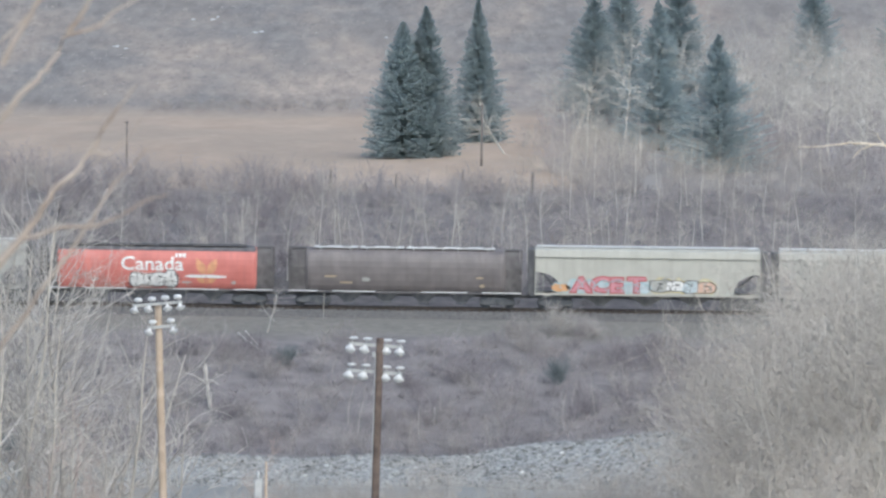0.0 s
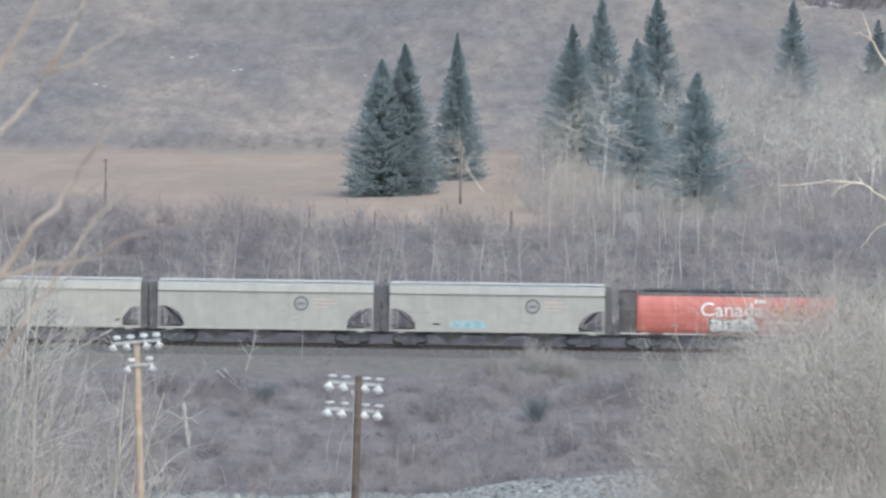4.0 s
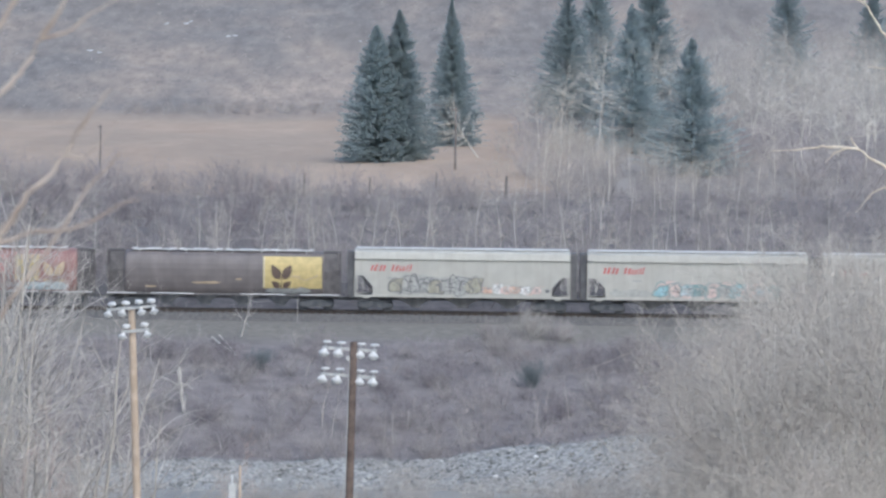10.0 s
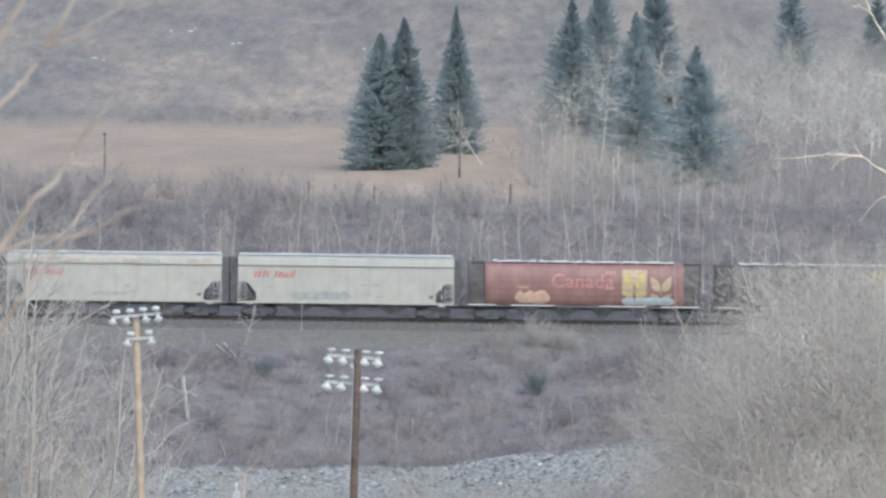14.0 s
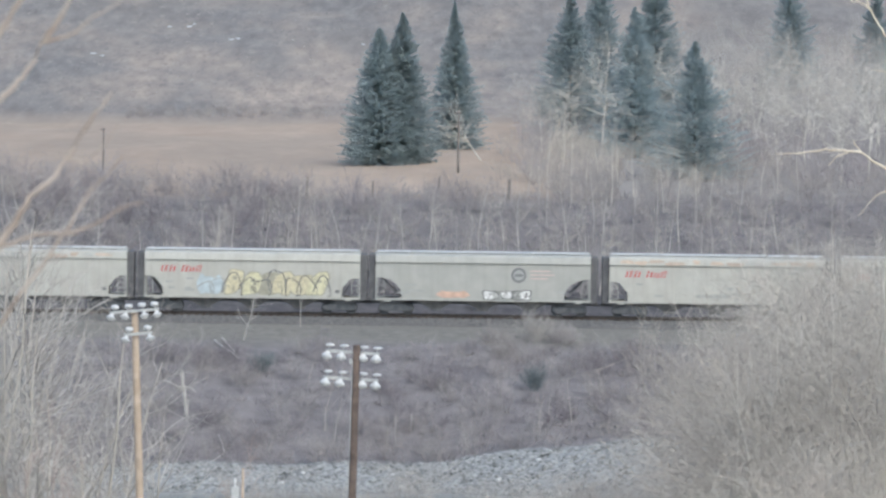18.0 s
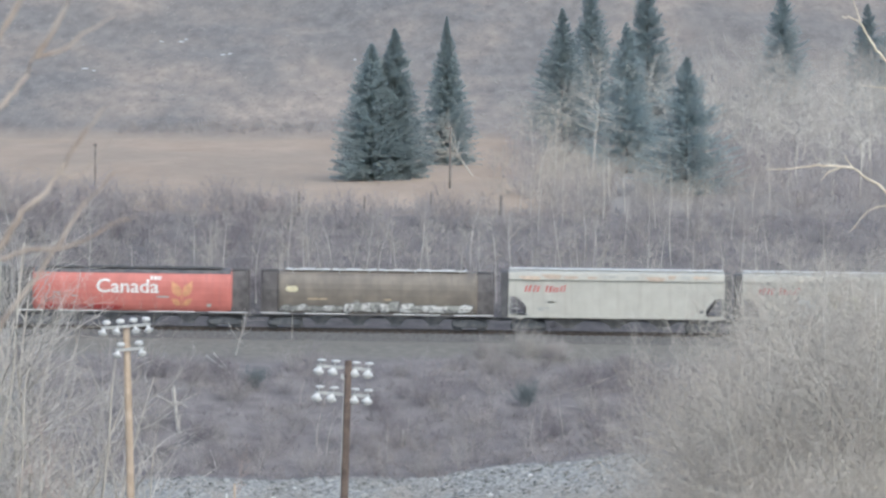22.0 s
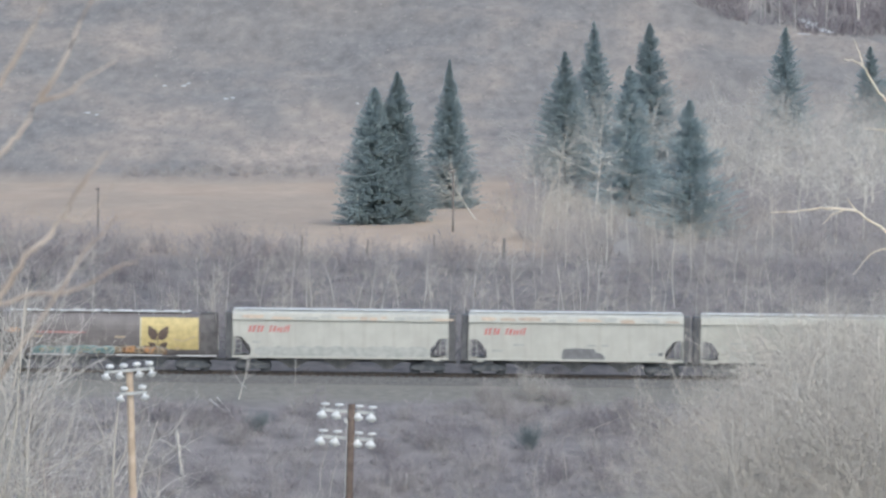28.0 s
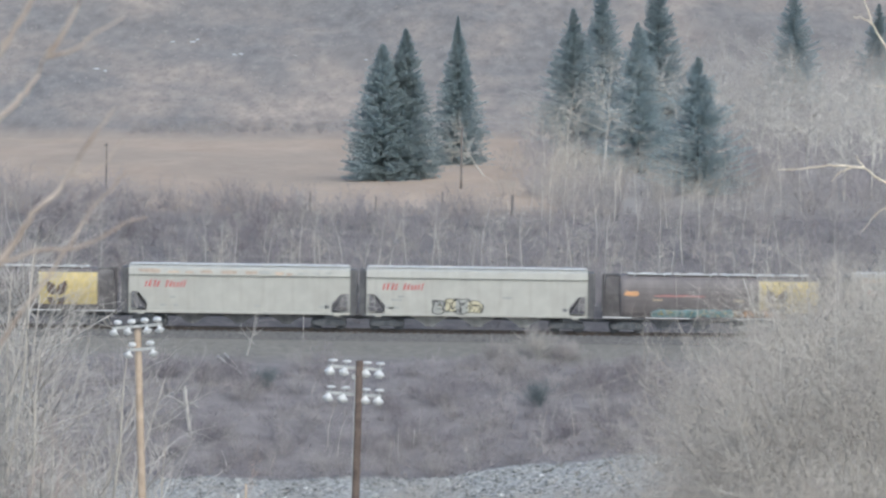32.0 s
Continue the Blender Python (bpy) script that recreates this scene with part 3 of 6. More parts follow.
def riprap_bank():
    x = np.linspace(-46, 70, 233)
    y = np.linspace(470, 491.5, 44)
    X, Y = np.meshgrid(x, y)
    r = np.random.default_rng(3)
    Z = ground(X, Y) + 0.25 + r.random(X.shape) * 0.22
    Z[-1] -= 0.5
    v = np.stack([X + r.normal(0, 0.06, X.shape), Y, Z], -1).reshape(-1, 3)
    i = np.arange(len(v)).reshape(X.shape)
    f = np.stack([i[:-1, :-1], i[:-1, 1:], i[1:, 1:], i[1:, :-1]], -1).reshape(-1, 4)
    bank = place("riprap_bank", quads_mesh("riprap_bank", v, f, M_GRAVELBAR))
    tagged(bank, "pale grey riprap embankment of broken stone", "riprap", kind="structure")
    shapes = []
    for k in range(7):
        bm = bmesh.new()
        bmesh.ops.create_icosphere(bm, subdivisions=1, radius=1.0)
        for w in bm.verts:
            w.co = Vector((w.co.x * r.uniform(0.75, 1.25), w.co.y * r.uniform(0.75, 1.2), w.co.z * r.uniform(0.45, 0.85)))
        shapes.append(bm_mesh("rock", bm, M_ROCK))
    white = shapes[2].copy()
    white.materials[0] = M_PALE_ROCK
    # the largest stones one by one
    for k in range(300):
        px, py = r.uniform(-27, 27), r.uniform(481, 490.5)
        s = r.uniform(0.11, 0.22) if k % 8 else r.uniform(0.22, 0.36)
        ob = place("rock", white if k % 19 == 0 else shapes[k % 7], bank, (px, py, gz(px, py) + 0.33 + s * 0.15))
        ob.scale = (s, s, s)
        ob.rotation_euler = (r.uniform(-0.4, 0.4), r.uniform(-0.4, 0.4), r.uniform(0, 6.28))
    # the rest joined
    base = [np.array([w.co[:] for w in m.vertices]) for m in shapes]
    tri = [np.array([p.vertices[:] for p in m.polygons]) for m in shapes]
    V, F, n = [], [], 0
    for k in range(9500):
        px, py = r.uniform(-46, 62), r.uniform(477, 491.3)
        s = 0.05 + 0.12 * r.random() ** 1.6
        a = r.uniform(0, 6.28)
        b = base[k % 7] * s
        c = np.stack([b[:, 0] * math.cos(a) - b[:, 1] * math.sin(a) + px, b[:, 0] * math.sin(a) + b[:, 1] * math.cos(a) + py, b[:, 2] + gz(px, py) + 0.36], -1)
        V.append(c)
        F.append(tri[k % 7] + n)
        n += len(c)
    st = place("rubble", quads_mesh("rubble", np.concatenate(V), np.concatenate(F), M_ROCK), bank, label="small broken grey stones")
    tagged(st, kind="stuff")


riprap_bank()

# ---- bare shrubs and trees ----


def shrub(rng, h, w, stems=11, k2=6, k3=4, r=0.022, ang=33, wob=0.12):
    """A many-stemmed bare shrub: limbs in its own space."""
    az = rng.random(stems) * 6.283
    sp = rng.random(stems) ** 0.7 * w / h * 0.55
    D = np.stack([np.cos(az) * sp, np.sin(az) * sp, np.ones(stems)], -1)
    P = np.stack([np.cos(az), np.sin(az), 0 * az], -1) * (rng.random(stems) * w * 0.12)[:, None]
    P[:, 2] -= 0.1
    L = h * (0.65 + 0.4 * rng.random(stems))
    a, ra = limbs(rng, P, D, L, np.full(stems, r), 3, wob, 0.05)
    b, rb, lb = fork(rng, a, ra, k2, 0.18, ang, 0.5, 0.6, L, 2, wob + 0.02, 0.08)
    c, rc, lc = fork(rng, b, rb, k3, 0.15, ang + 2, 0.55, 0.65, lb, 1, 0.2, 0.05)
    return [(a, ra), (b, rb)], [(c, rc)]


def bare_tree(rng, h, w, r, k1=16, k2=6, k3=5, t0=0.25, angle=42, up=0.06, wob=0.06, lean=(0, 0), thin=0.5, crook=1.0, spread=37, limb=0.45):
    """A bare tree with one stem: (stem), (limbs and twigs). crook: how far the limbs waver; spread: degrees between twig and limb."""
    stem = limbs(rng, [(0, 0, -0.2)], [(lean[0], lean[1], 1.0)], [h], [r], 8, wob, 0.02, 0.15)
    a, ra, la = fork(rng, *stem, k1, t0, angle, w / h, limb, [h], 5 if crook > 1 else 4, 0.12 * crook, up, 0.3, thin)
    b, rb, lb = fork(rng, a, ra, k2, 0.15, spread + 1, 0.5, 0.55, la, 3, 0.14 * crook, up * 0.7)
    c, rc, lc = fork(rng, b, rb, k3, 0.1, spread - 1, 0.55, 0.6, lb, 2 if crook <= 1 else 1, 0.16 * crook, up * 0.5)
    return [stem], [(a, ra), (b, rb)], [(c, rc)]


def scatter(name, variants, spots, material, label, category):
    """Shrubs past counting, as one object. spots: x, y, scale, turn, variant."""
    V, F, n = [], [], 0
    pr = np.random.default_rng(len(spots))
    packed = [ribbons(v[0] + v[1], pr) for v in variants]
    for x, y, s, a, k in spots:
        v, f = packed[k]
        c, d = math.cos(a) * s, math.sin(a) * s
        V.append(np.stack([v[:, 0] * c - v[:, 1] * d + x, v[:, 0] * d + v[:, 1] * c + y, v[:, 2] * s + gz(x, y)], -1))
        F.append(f + n)
        n += len(v)
    ob = place(name, quads_mesh(name, np.concatenate(V), np.concatenate(F), material))
    return tagged(ob, label, category, kind="stuff")


def spots(rng, n, x0, x1, y0, y1, s0, s1, nv, keep=None):
    out = []
    while len(out) < n:
        x, y = rng.uniform(x0, x1), rng.uniform(y0, y1)
        if keep is None or keep(x, y):
            out.append((x, y, rng.uniform(s0, s1), rng.uniform(0, 6.28), int(rng.integers(nv))))
    return out


rng = np.random.default_rng(41)
low = [shrub(rng, 1.7, 4.8, 12, 6, 5, 0.020, 58, 0.30) for _ in range(7)]
sparse = [shrub(rng, 2.0, 4.0, 10, 4, 2, 0.04) for _ in range(4)]
tuft = [shrub(rng, 0.7, 2.2, 6, 2, 1, 0.035, 60, 0.3) for _ in range(6)]
scatter("bank_brush", low, spots(rng, 430, -40, 44, 493, 522, 0.5, 1.35, 7), M_TWIG_DARK, "dark leafless brush covering the bank below the track", "brush")
dome = [shrub(rng, 2.6, 4.4, 16, 7, 6, 0.020, 50, 0.26) for _ in range(5)]
clumps = [(-17.0, 503, 5), (-11.0, 507, 6), (-3.5, 503, 7), (-1.5, 498, 6), (6.4, 519, 8), (9.5, 515, 5), (-22, 508, 6), (-8, 498, 4), (3.5, 499, 4), (14, 505, 6), (19, 510, 6), (-28, 505, 6), (-13.5, 515, 3), (1.0, 514, 3), (25, 512, 6)]
pale_spots = [(cx + rng.normal(0, 1.6), min(523, max(494, cy + rng.normal(0, 3.5))), rng.uniform(0.4, 1.0), rng.uniform(0, 6.28), int(rng.integers(5))) for cx, cy, n in clumps for _ in range(n)]
pale_spots = [p for p in pale_spots if not 11 < p[0] < 24]
scatter("pale_bank_brush", dome, pale_spots, M_TWIG_GREY, "greyish rounded leafless shrubs in clumps on the bank", "brush")
scatter("dark_bank_thicket", dome, spots(rng, 95, -40, 44, 495, 523, 0.5, 1.05, 5, lambda x, y: math.sin(x * 0.42 + 2.2) + math.sin(x * 0.17 + y * 0.3) + (0.9 if 7 < x < 22 else 0.0) > 0.4), M_TWIG_PURPLE, "dark purplish leafless thickets on the bank", "brush")
scatter("bank_edge_brush", low, spots(rng, 130, -40, 44, 519, 529, 0.3, 0.8, 7, lambda x, y: y < 524 + 3 * math.sin(x * 0.5) + 2 * math.sin(x * 1.3 + 1)), M_TWIG_DARK, "dark leafless brush at the edge of the gravel", "brush")
scatter("bank_weeds", tuft, spots(rng, 1000, -40, 44, 492, 523, 0.6, 1.5, 6), M_TWIG_DARK, "dark dry weeds between the shrubs on the bank", "weeds")
scatter("cutting_weeds", tuft, spots(rng, 900, -46, 48, 554, 604, 0.7, 1.8, 6), M_TWIG_DARK, "dry weeds on the slope behind the track", "weeds")
scatter("ditch_brush", low, spots(rng, 90, -44, 46, 546, 556, 0.4, 0.62, 7), M_TWIG_SHADE, "tangled brush in the ditch behind the track, coloured dark for shade", "brush")
scatter("dark_trackside_thicket", dome, spots(np.random.default_rng(77), 46, 9, 28, 510, 527, 0.4, 0.8, 5, lambda x, y: y < 512 + x * 0.7), M_TWIG_PURPLE, "dark purplish leafless thicket just below the track", "brush")
tall = [shrub(rng, 3.2, 4.2, 11, 6, 5, 0.022, 52, 0.22) for _ in range(7)]
scatter("purple_cutting_brush", tall, spots(rng, 75, -46, -12, 556, 594, 0.8, 1.2, 7), M_TWIG_PURPLE, "dark purplish leafless thicket on the slope behind the track", "brush")
scatter("cutting_brush", tall, spots(rng, 370, -46, 48, 554, 592, 0.6, 1.15, 7), M_TWIG_DARK, "dark leafless thicket on the slope behind the track", "brush")
scatter("upper_cutting_brush", tall, spots(rng, 90, -2, 50, 586, 604, 0.4, 0.8, 7), M_TWIG_GREY, "greyish leafless thicket at the field's edge", "brush")
scatter("field_side_thicket", tall, spots(rng, 150, -46, 1, 590, 606, 0.55, 1.05, 7, lambda x, y: y < 606 - 5 * (x > -12)), M_TWIG_DARK, "dark leafless thicket along the field", "brush")
scatter("field_edge_brush", tall, spots(rng, 26, -42, -27, 598, 612, 0.7, 1.25, 7), M_TWIG_DARK, "dark leafless bushes at the field's edge", "brush")
scatter("hill_foot_brush", sparse, spots(rng, 200, -34, -5, 764, 774, 0.25, 0.5, 4), M_TWIG_GREY, "low grey brush along the foot of the hill", "brush")
scatter("hill_scrub", tuft, spots(rng, 1500, -60, 70, 768, 1000, 0.2, 0.55, 6), M_TWIG_GREY, "scattered low dark scrub on the hillside", "scrub")
scatter("dry_hill_grass", tuft, spots(rng, 700, -75, 75, 765, 1010, 0.25, 0.7, 6), M_TWIG_TAN, "scattered pale dry grass tufts on the hillside", "grass")
scatter("dry_field_grass", tuft, spots(rng, 500, -50, 30, 603, 762, 0.12, 0.35, 6), M_DRYGRASS, "pale dry grass tufts in the field", "grass")


def tree_thing(name, label, category, group, x, y, stem, crown, thin, stem_mat, twig_mat, turn=0.0, sides=6):
    t = thing(name, label, category, group, (x, y, gz(x, y)))
    t.rotation_euler = (0, 0, turn)
    v, f = tubes(stem, sides)
    place("trunk", quads_mesh("trunk", v, f, stem_mat, True), t)
    v, f = wood_mesh(crown, thin, np.random.default_rng(1))
    place("crown", quads_mesh("crown", v, f, twig_mat), t)
    return t


def grove(rng, variants, name, label, category, group, places, stem_mat, twig_mat):
    """Trees on shared meshes; places: x, y, scale."""
    first = {}
    for x, y, s in places:
        k = int(rng.integers(len(variants)))
        if k not in first:
            first[k] = tree_thing(name, label, category, group, x, y, *variants[k], stem_mat, twig_mat, rng.uniform(0, 6.28))
            first[k].scale = (s, s, s)
        else:
            m = pose(x, y, gz(x, y), 0, 0, rng.uniform(0, 360))
            ob = copy_thing(first[k], m)
            ob.scale = (s, s, s)


# slender pale aspens along the cutting
rng = np.random.default_rng(7)
asp = [bare_tree(rng, 5.2, 2.5, 0.040, 16, 5, 4, 0.3, 52, 0.04, 0.06, lean=(rng.normal(0, 0.06), 0), crook=1.4, spread=44) for _ in range(6)]
row = [(-20.0, 558), (-18.0, 560), (-17.3, 557), (-16.8, 562), (-12.6, 558), (-13.0, 563), (-10.6, 560), (-6.8, 557), (-0.6, 556), (0.6, 562), (4.3, 560), (6.9, 561), (8.9, 558), (10.2, 562), (10.8, 565), (13.0, 560), (15.9, 559), (17.2, 566), (19.6, 560), (22.0, 563), (24.6, 560), (-24.0, 562), (-27.5, 565), (-31.0, 560), (27.4, 563), (30.0, 566), (-8.6, 570), (-3.4, 572), (2.4, 574), (-15.0, 574), (12.2, 574), (18.4, 576), (-22.0, 557), (-19.2, 566), (-14.2, 558), (-11.8, 566), (-9.2, 557), (-4.9, 559), (3.2, 557), (5.6, 566), (9.6, 568), (14.4, 564), (20.8, 567), (23.2, 557), (26.0, 570), (-29.2, 557), (11.6, 580), (14.9, 584), (17.0, 590), (20.0, 586), (8.0, 586), (6.6, 604), (8.2, 612), (9.4, 606), (10.6, 618), (11.5, 603), (12.8, 614), (14.2, 608), (15.4, 602), (16.6, 612), (18.2, 604), (19.0, 598), (22.6, 600), (24.2, 606), (25.8, 598), (27.5, 606), (29.0, 600), (7.4, 596), (10.0, 594), (13.4, 596), (17.6, 592), (21.4, 592), (23.6, 588), (-25.6, 558), (-17.8, 564), (-5.8, 564), (-1.6, 566), (1.6, 558), (7.8, 556), (11.6, 557), (-10.0, 566), (-12.2, 562)]
grove(rng, asp, "aspen_sapling", "slender pale-barked leafless aspen beside the track", "aspen", "aspens along the cutting", [(x, y, rng.uniform(0.85, 1.45)) for x, y in row], M_ASPEN, M_TWIG_TAN)

# thin saplings on the bank, above the riprap
young = [bare_tree(rng, 3.2, 1.8, 0.032, 10, 5, 3, 0.25, 48, 0.05, 0.09, crook=1.6, spread=44) for _ in range(4)]
row = [(-20.2, 496, 0.6), (-19.2, 497, 0.7), (-16.5, 495, 0.7), (-8.6, 503, 1.3), (-7.9, 501, 1.2), (-4.3, 499, 0.9), (-3.6, 500, 1.1), (1.3, 496, 0.9), (1.8, 498, 0.8), (6.2, 500, 1.1), (7.0, 504, 0.8), (-2.2, 505, 0.7), (8.6, 502, 1.0), (11.0, 506, 0.9), (-12.4, 497, 0.7), (-9.9, 513, 0.8), (3.6, 510, 0.7)]
grove(rng, young, "bank_sapling", "thin pale leafless sapling above the riprap", "sapling", "saplings on the bank", row, M_TWIG_TAN, M_TWIG_GREY)

# pale bare trees among the spruces
wood = [bare_tree(rng, 10.5, 7.0, 0.10, 16, 8, 6, 0.25, 62, 0.035, 0.10, crook=2.2, spread=50, limb=0.55) for _ in range(6)]
places = []
for k in range(120):
    y = rng.uniform(612, 770)
    x = rng.uniform(0.010 * y, 0.064 * y)
    if x < 0.018 * y and y < 640:
        continue
    places.append((x, y, rng.uniform(0.6, 1.05) * (1.0 if x > 0.03 * y else 0.8)))


def clear(x, y):
    """Open ground before the spruces, so that nothing tall hides them."""
    return not any(y < sy and abs(x / y - sx / sy) < w for sx, sy, w in ((21.0, 618, 0.0050), (17.0, 660, 0.0042), (12.1, 720, 0.0034), (21.1, 740, 0.0030), (15.8, 760, 0.0030)))


places = [p for p in places if clear(*p[:2])]
grove(rng, wood, "bare_poplar", "pale grey leafless poplar among the spruces", "poplar", "poplars behind the track", [p for p in places if p[1] > 668], M_TWIG_PALE, M_TWIG_PALE)
grove(rng, wood, "bare_poplar", "whitish crooked leafless poplar at the wood's edge", "poplar", "poplars behind the track", [p for p in places if p[1] <= 668], M_ASPEN, M_ASPEN)
scatter("woodland_edge_brush", tall, spots(rng, 110, 7, 40, 594, 622, 0.45, 0.95, 7, lambda x, y: not (abs(x - 21) < 2.0 and y < 618 and y > 606)), M_TWIG_GREY, "greyish leafless brush along the wood's edge", "brush")
scatter("woodland_undergrowth", tall, spots(rng, 270, 3, 52, 600, 770, 0.6, 1.45, 7, lambda x, y: x > 0.008 * y + rng.uniform(0, 4) and (clear(x, y) or rng.random() < 0.25)), M_TWIG_GREY, "pale grey leafless undergrowth below the trees", "brush")
scatter("low_undergrowth", tall, spots(rng, 200, 2, 30, 606, 700, 0.45, 0.85, 7, lambda x, y: x > 0.006 * y + rng.uniform(0, 3)), M_TWIG_TAN, "low pale leafless bushes before the spruces", "brush")
scatter("mauve_undergrowth", tall, spots(rng, 240, 3, 54, 606, 770, 0.6, 1.5, 7, lambda x, y: x > 0.011 * y and clear(x, y)), M_TWIG_MAUVE, "mauve-grey leafless undergrowth below the trees", "brush")

# the pale thicket in front of the river, and the cottonwoods opposite
near = [bare_tree(rng, 16.0, 3.7, 0.085, 30, 7, 6, 0.2, 50, 0.05, 0.07, crook=1.7, spread=46, limb=0.5) for _ in range(6)]
places = []
for k in range(46):
    y = rng.uniform(335, 430)
    u = rng.uniform(0.0345, 0.049) if k % 2 else rng.uniform(0.048, 0.070)
    top = np.interp(u, (0.0345, 0.0385, 0.0430, 0.0465, 0.0490, 0.0506, 0.072), (-0.0575, -0.0535, -0.0500, -0.0475, -0.0420, -0.0392, -0.0380)) - 0.006 * rng.random() ** 2
    x = u * y
    h = 26 + top * y - gz(x, y)
    places.append((x, y, max(0.3, h / 16.0)))
for k in range(18):
    y, u = rng.uniform(345, 425), rng.uniform(0.0475, 0.069)
    places.append((u * y, y, (26 + (-0.0375 - 0.003 * rng.random()) * y - gz(u * y, y)) / 16.0))
grove(rng, near, "bare_riverside_tree", "pale tan leafless tree in a riverside thicket", "tree", "riverside thicket", places, M_ASPEN, M_TWIG_TAN)
thick = [shrub(rng, 11.0, 7.5, 10, 18, 10, 0.025, 60, 0.24) for _ in range(6)]
fill = []
for k in range(180):
    y = rng.uniform(340, 430)
    u = rng.uniform(0.0410, 0.052) if k % 3 == 0 else rng.uniform(0.050, 0.072)
    top = np.interp(u, (0.0400, 0.0440, 0.0480, 0.0500, 0.0517, 0.0532, 0.072), (-0.0560, -0.0535, -0.0503, -0.0466, -0.0410, -0.0372, -0.0358)) - 0.006 * rng.random() ** 1.5
    fill.append((u * y, y, max(0.25, (26 + top * y - gz(u * y, y)) / 12.3), rng.uniform(0, 6.28), k % 6))
crest = np.random.default_rng(83)
for k in range(46):
    y, u = crest.uniform(345, 425), crest.uniform(0.0525, 0.070)
    fill.append((u * y, y, (26 + (-0.0342 - 0.004 * crest.random()) * y - gz(u * y, y)) / 12.3, crest.uniform(0, 6.28), k % 6))
scatter("riverside_brush", thick, fill, M_TWIG_FILL, "dense pale leafless brush filling the riverside thicket", "brush")
front = []
for k in range(40):
    y, u = rng.uniform(324, 338), rng.uniform(0.046, 0.070)
    front.append((u * y, y, (rng.uniform(2.6, 6.4) + 60 * (u - 0.046) - gz(u * y, y)) / 12.3, rng.uniform(0, 6.28), k % 6))
scatter("thicket_front_brush", thick, front, M_TWIG_TAN, "lower pale leafless brush before the riverside thicket", "brush")
fill = []
for k in range(44):
    y = rng.uniform(300, 335)
    u = -rng.uniform(0.051, 0.067)
    top = rng.uniform(1.6, 4.6) + (1.0 if u < -0.060 else 0.0)
    fill.append((u * y, y, (top - gz(u * y, y)) / 12.3, rng.uniform(0, 6.28), k % 6))
scatter("near_bank_brush", thick, fill, M_TWIG_TAN, "dense pale leafless brush below the young cottonwoods", "brush")
shore = [shrub(rng, 3.0, 3.6, 10, 7, 6, 0.016, 48, 0.2) for _ in range(5)]
scatter("near_shore_brush", shore, [(x, y, np.interp(x, (-14, -4, 6, 12, 18), (1.15, 1.2, 1.2, 1.3, 1.6)) * q, a, k) for x, y, q, a, k in spots(rng, 150, -14, 18, 416, 434, 0.85, 1.1, 5)], M_TWIG_PALE, "fine pale brush along the near shore", "brush")
cot = [bare_tree(rng, 15.0, 6.6, 0.13, 20, 6, 5, 0.3, 50, 0.06, 0.06, crook=1.3, spread=42, limb=0.5) for _ in range(5)]
places = []
for x, y, top in ((-20.4, 322, 13.4), (-18.6, 330, 12.4), (-22.4, 335, 14.6), (-16.6, 318, 10.6), (-15.6, 326, 8.6), (-19.4, 315, 10.5), (-21.0, 312, 11.6), (-14.6, 322, 6.4), (-17.2, 312, 8.4), (-23.5, 325, 14.0), (-16.0, 310, 6.0), (-19.0, 308, 6.8), (-19.6, 320, 13.8), (-18.9, 324, 13.0), (-20.8, 328, 15.6), (-17.9, 322, 11.6), (-18.2, 327, 10.4), (-17.0, 320, 9.2), (-21.6, 318, 15.0), (-16.6, 315, 7.6)):
    places.append((x, y, (top - gz(x, y)) / 15.0))
grove(rng, cot, "bare_cottonwood", "pale leafless young cottonwood by the river", "cottonwood", "young cottonwoods", places, M_TWIG_TAN, M_TWIG_PALE)

# ---- branches close to the camera ----


def near_tree(name, label, x, y, top, polylines, bark, seed, r=0.09):
    """A tree beside the camera; polylines: radius and points (x, y, z) in the place."""
    rng = np.random.default_rng(seed)
    g = gz(x, y)
    t = thing(name, label, "tree", "", (x, y, g))
    n = 8
    nodes = np.zeros((1, n + 1, 3))
    nodes[0, :, 2] = np.linspace(-0.3, top - g, n + 1)
    nodes[0, :, :2] = rng.normal(0, 0.015, (n + 1, 2))
    v, f = tubes([(nodes, np.linspace(r, r * 0.4, n + 1)[None])], 9)
    place("trunk", quads_mesh("trunk", v, f, bark, True), t)
    for rr, pts in polylines:
        p = np.array(pts) - np.array([x, y, g])
        tt = np.linspace(0, len(p) - 1, 4 * len(p))
        q = np.stack([np.interp(tt, np.arange(len(p)), p[:, i]) for i in range(3)], -1)
        q[1:-1] = (q[:-2] + 2 * q[1:-1] + q[2:]) / 4 + rng.normal(0, rr * 0.25, q[1:-1].shape)
        v, f = tubes([(q[None], np.linspace(rr, rr * 0.3, len(q))[None])], 6)
        place("branch", quads_mesh("branch", v, f, bark, True), t)
    return t


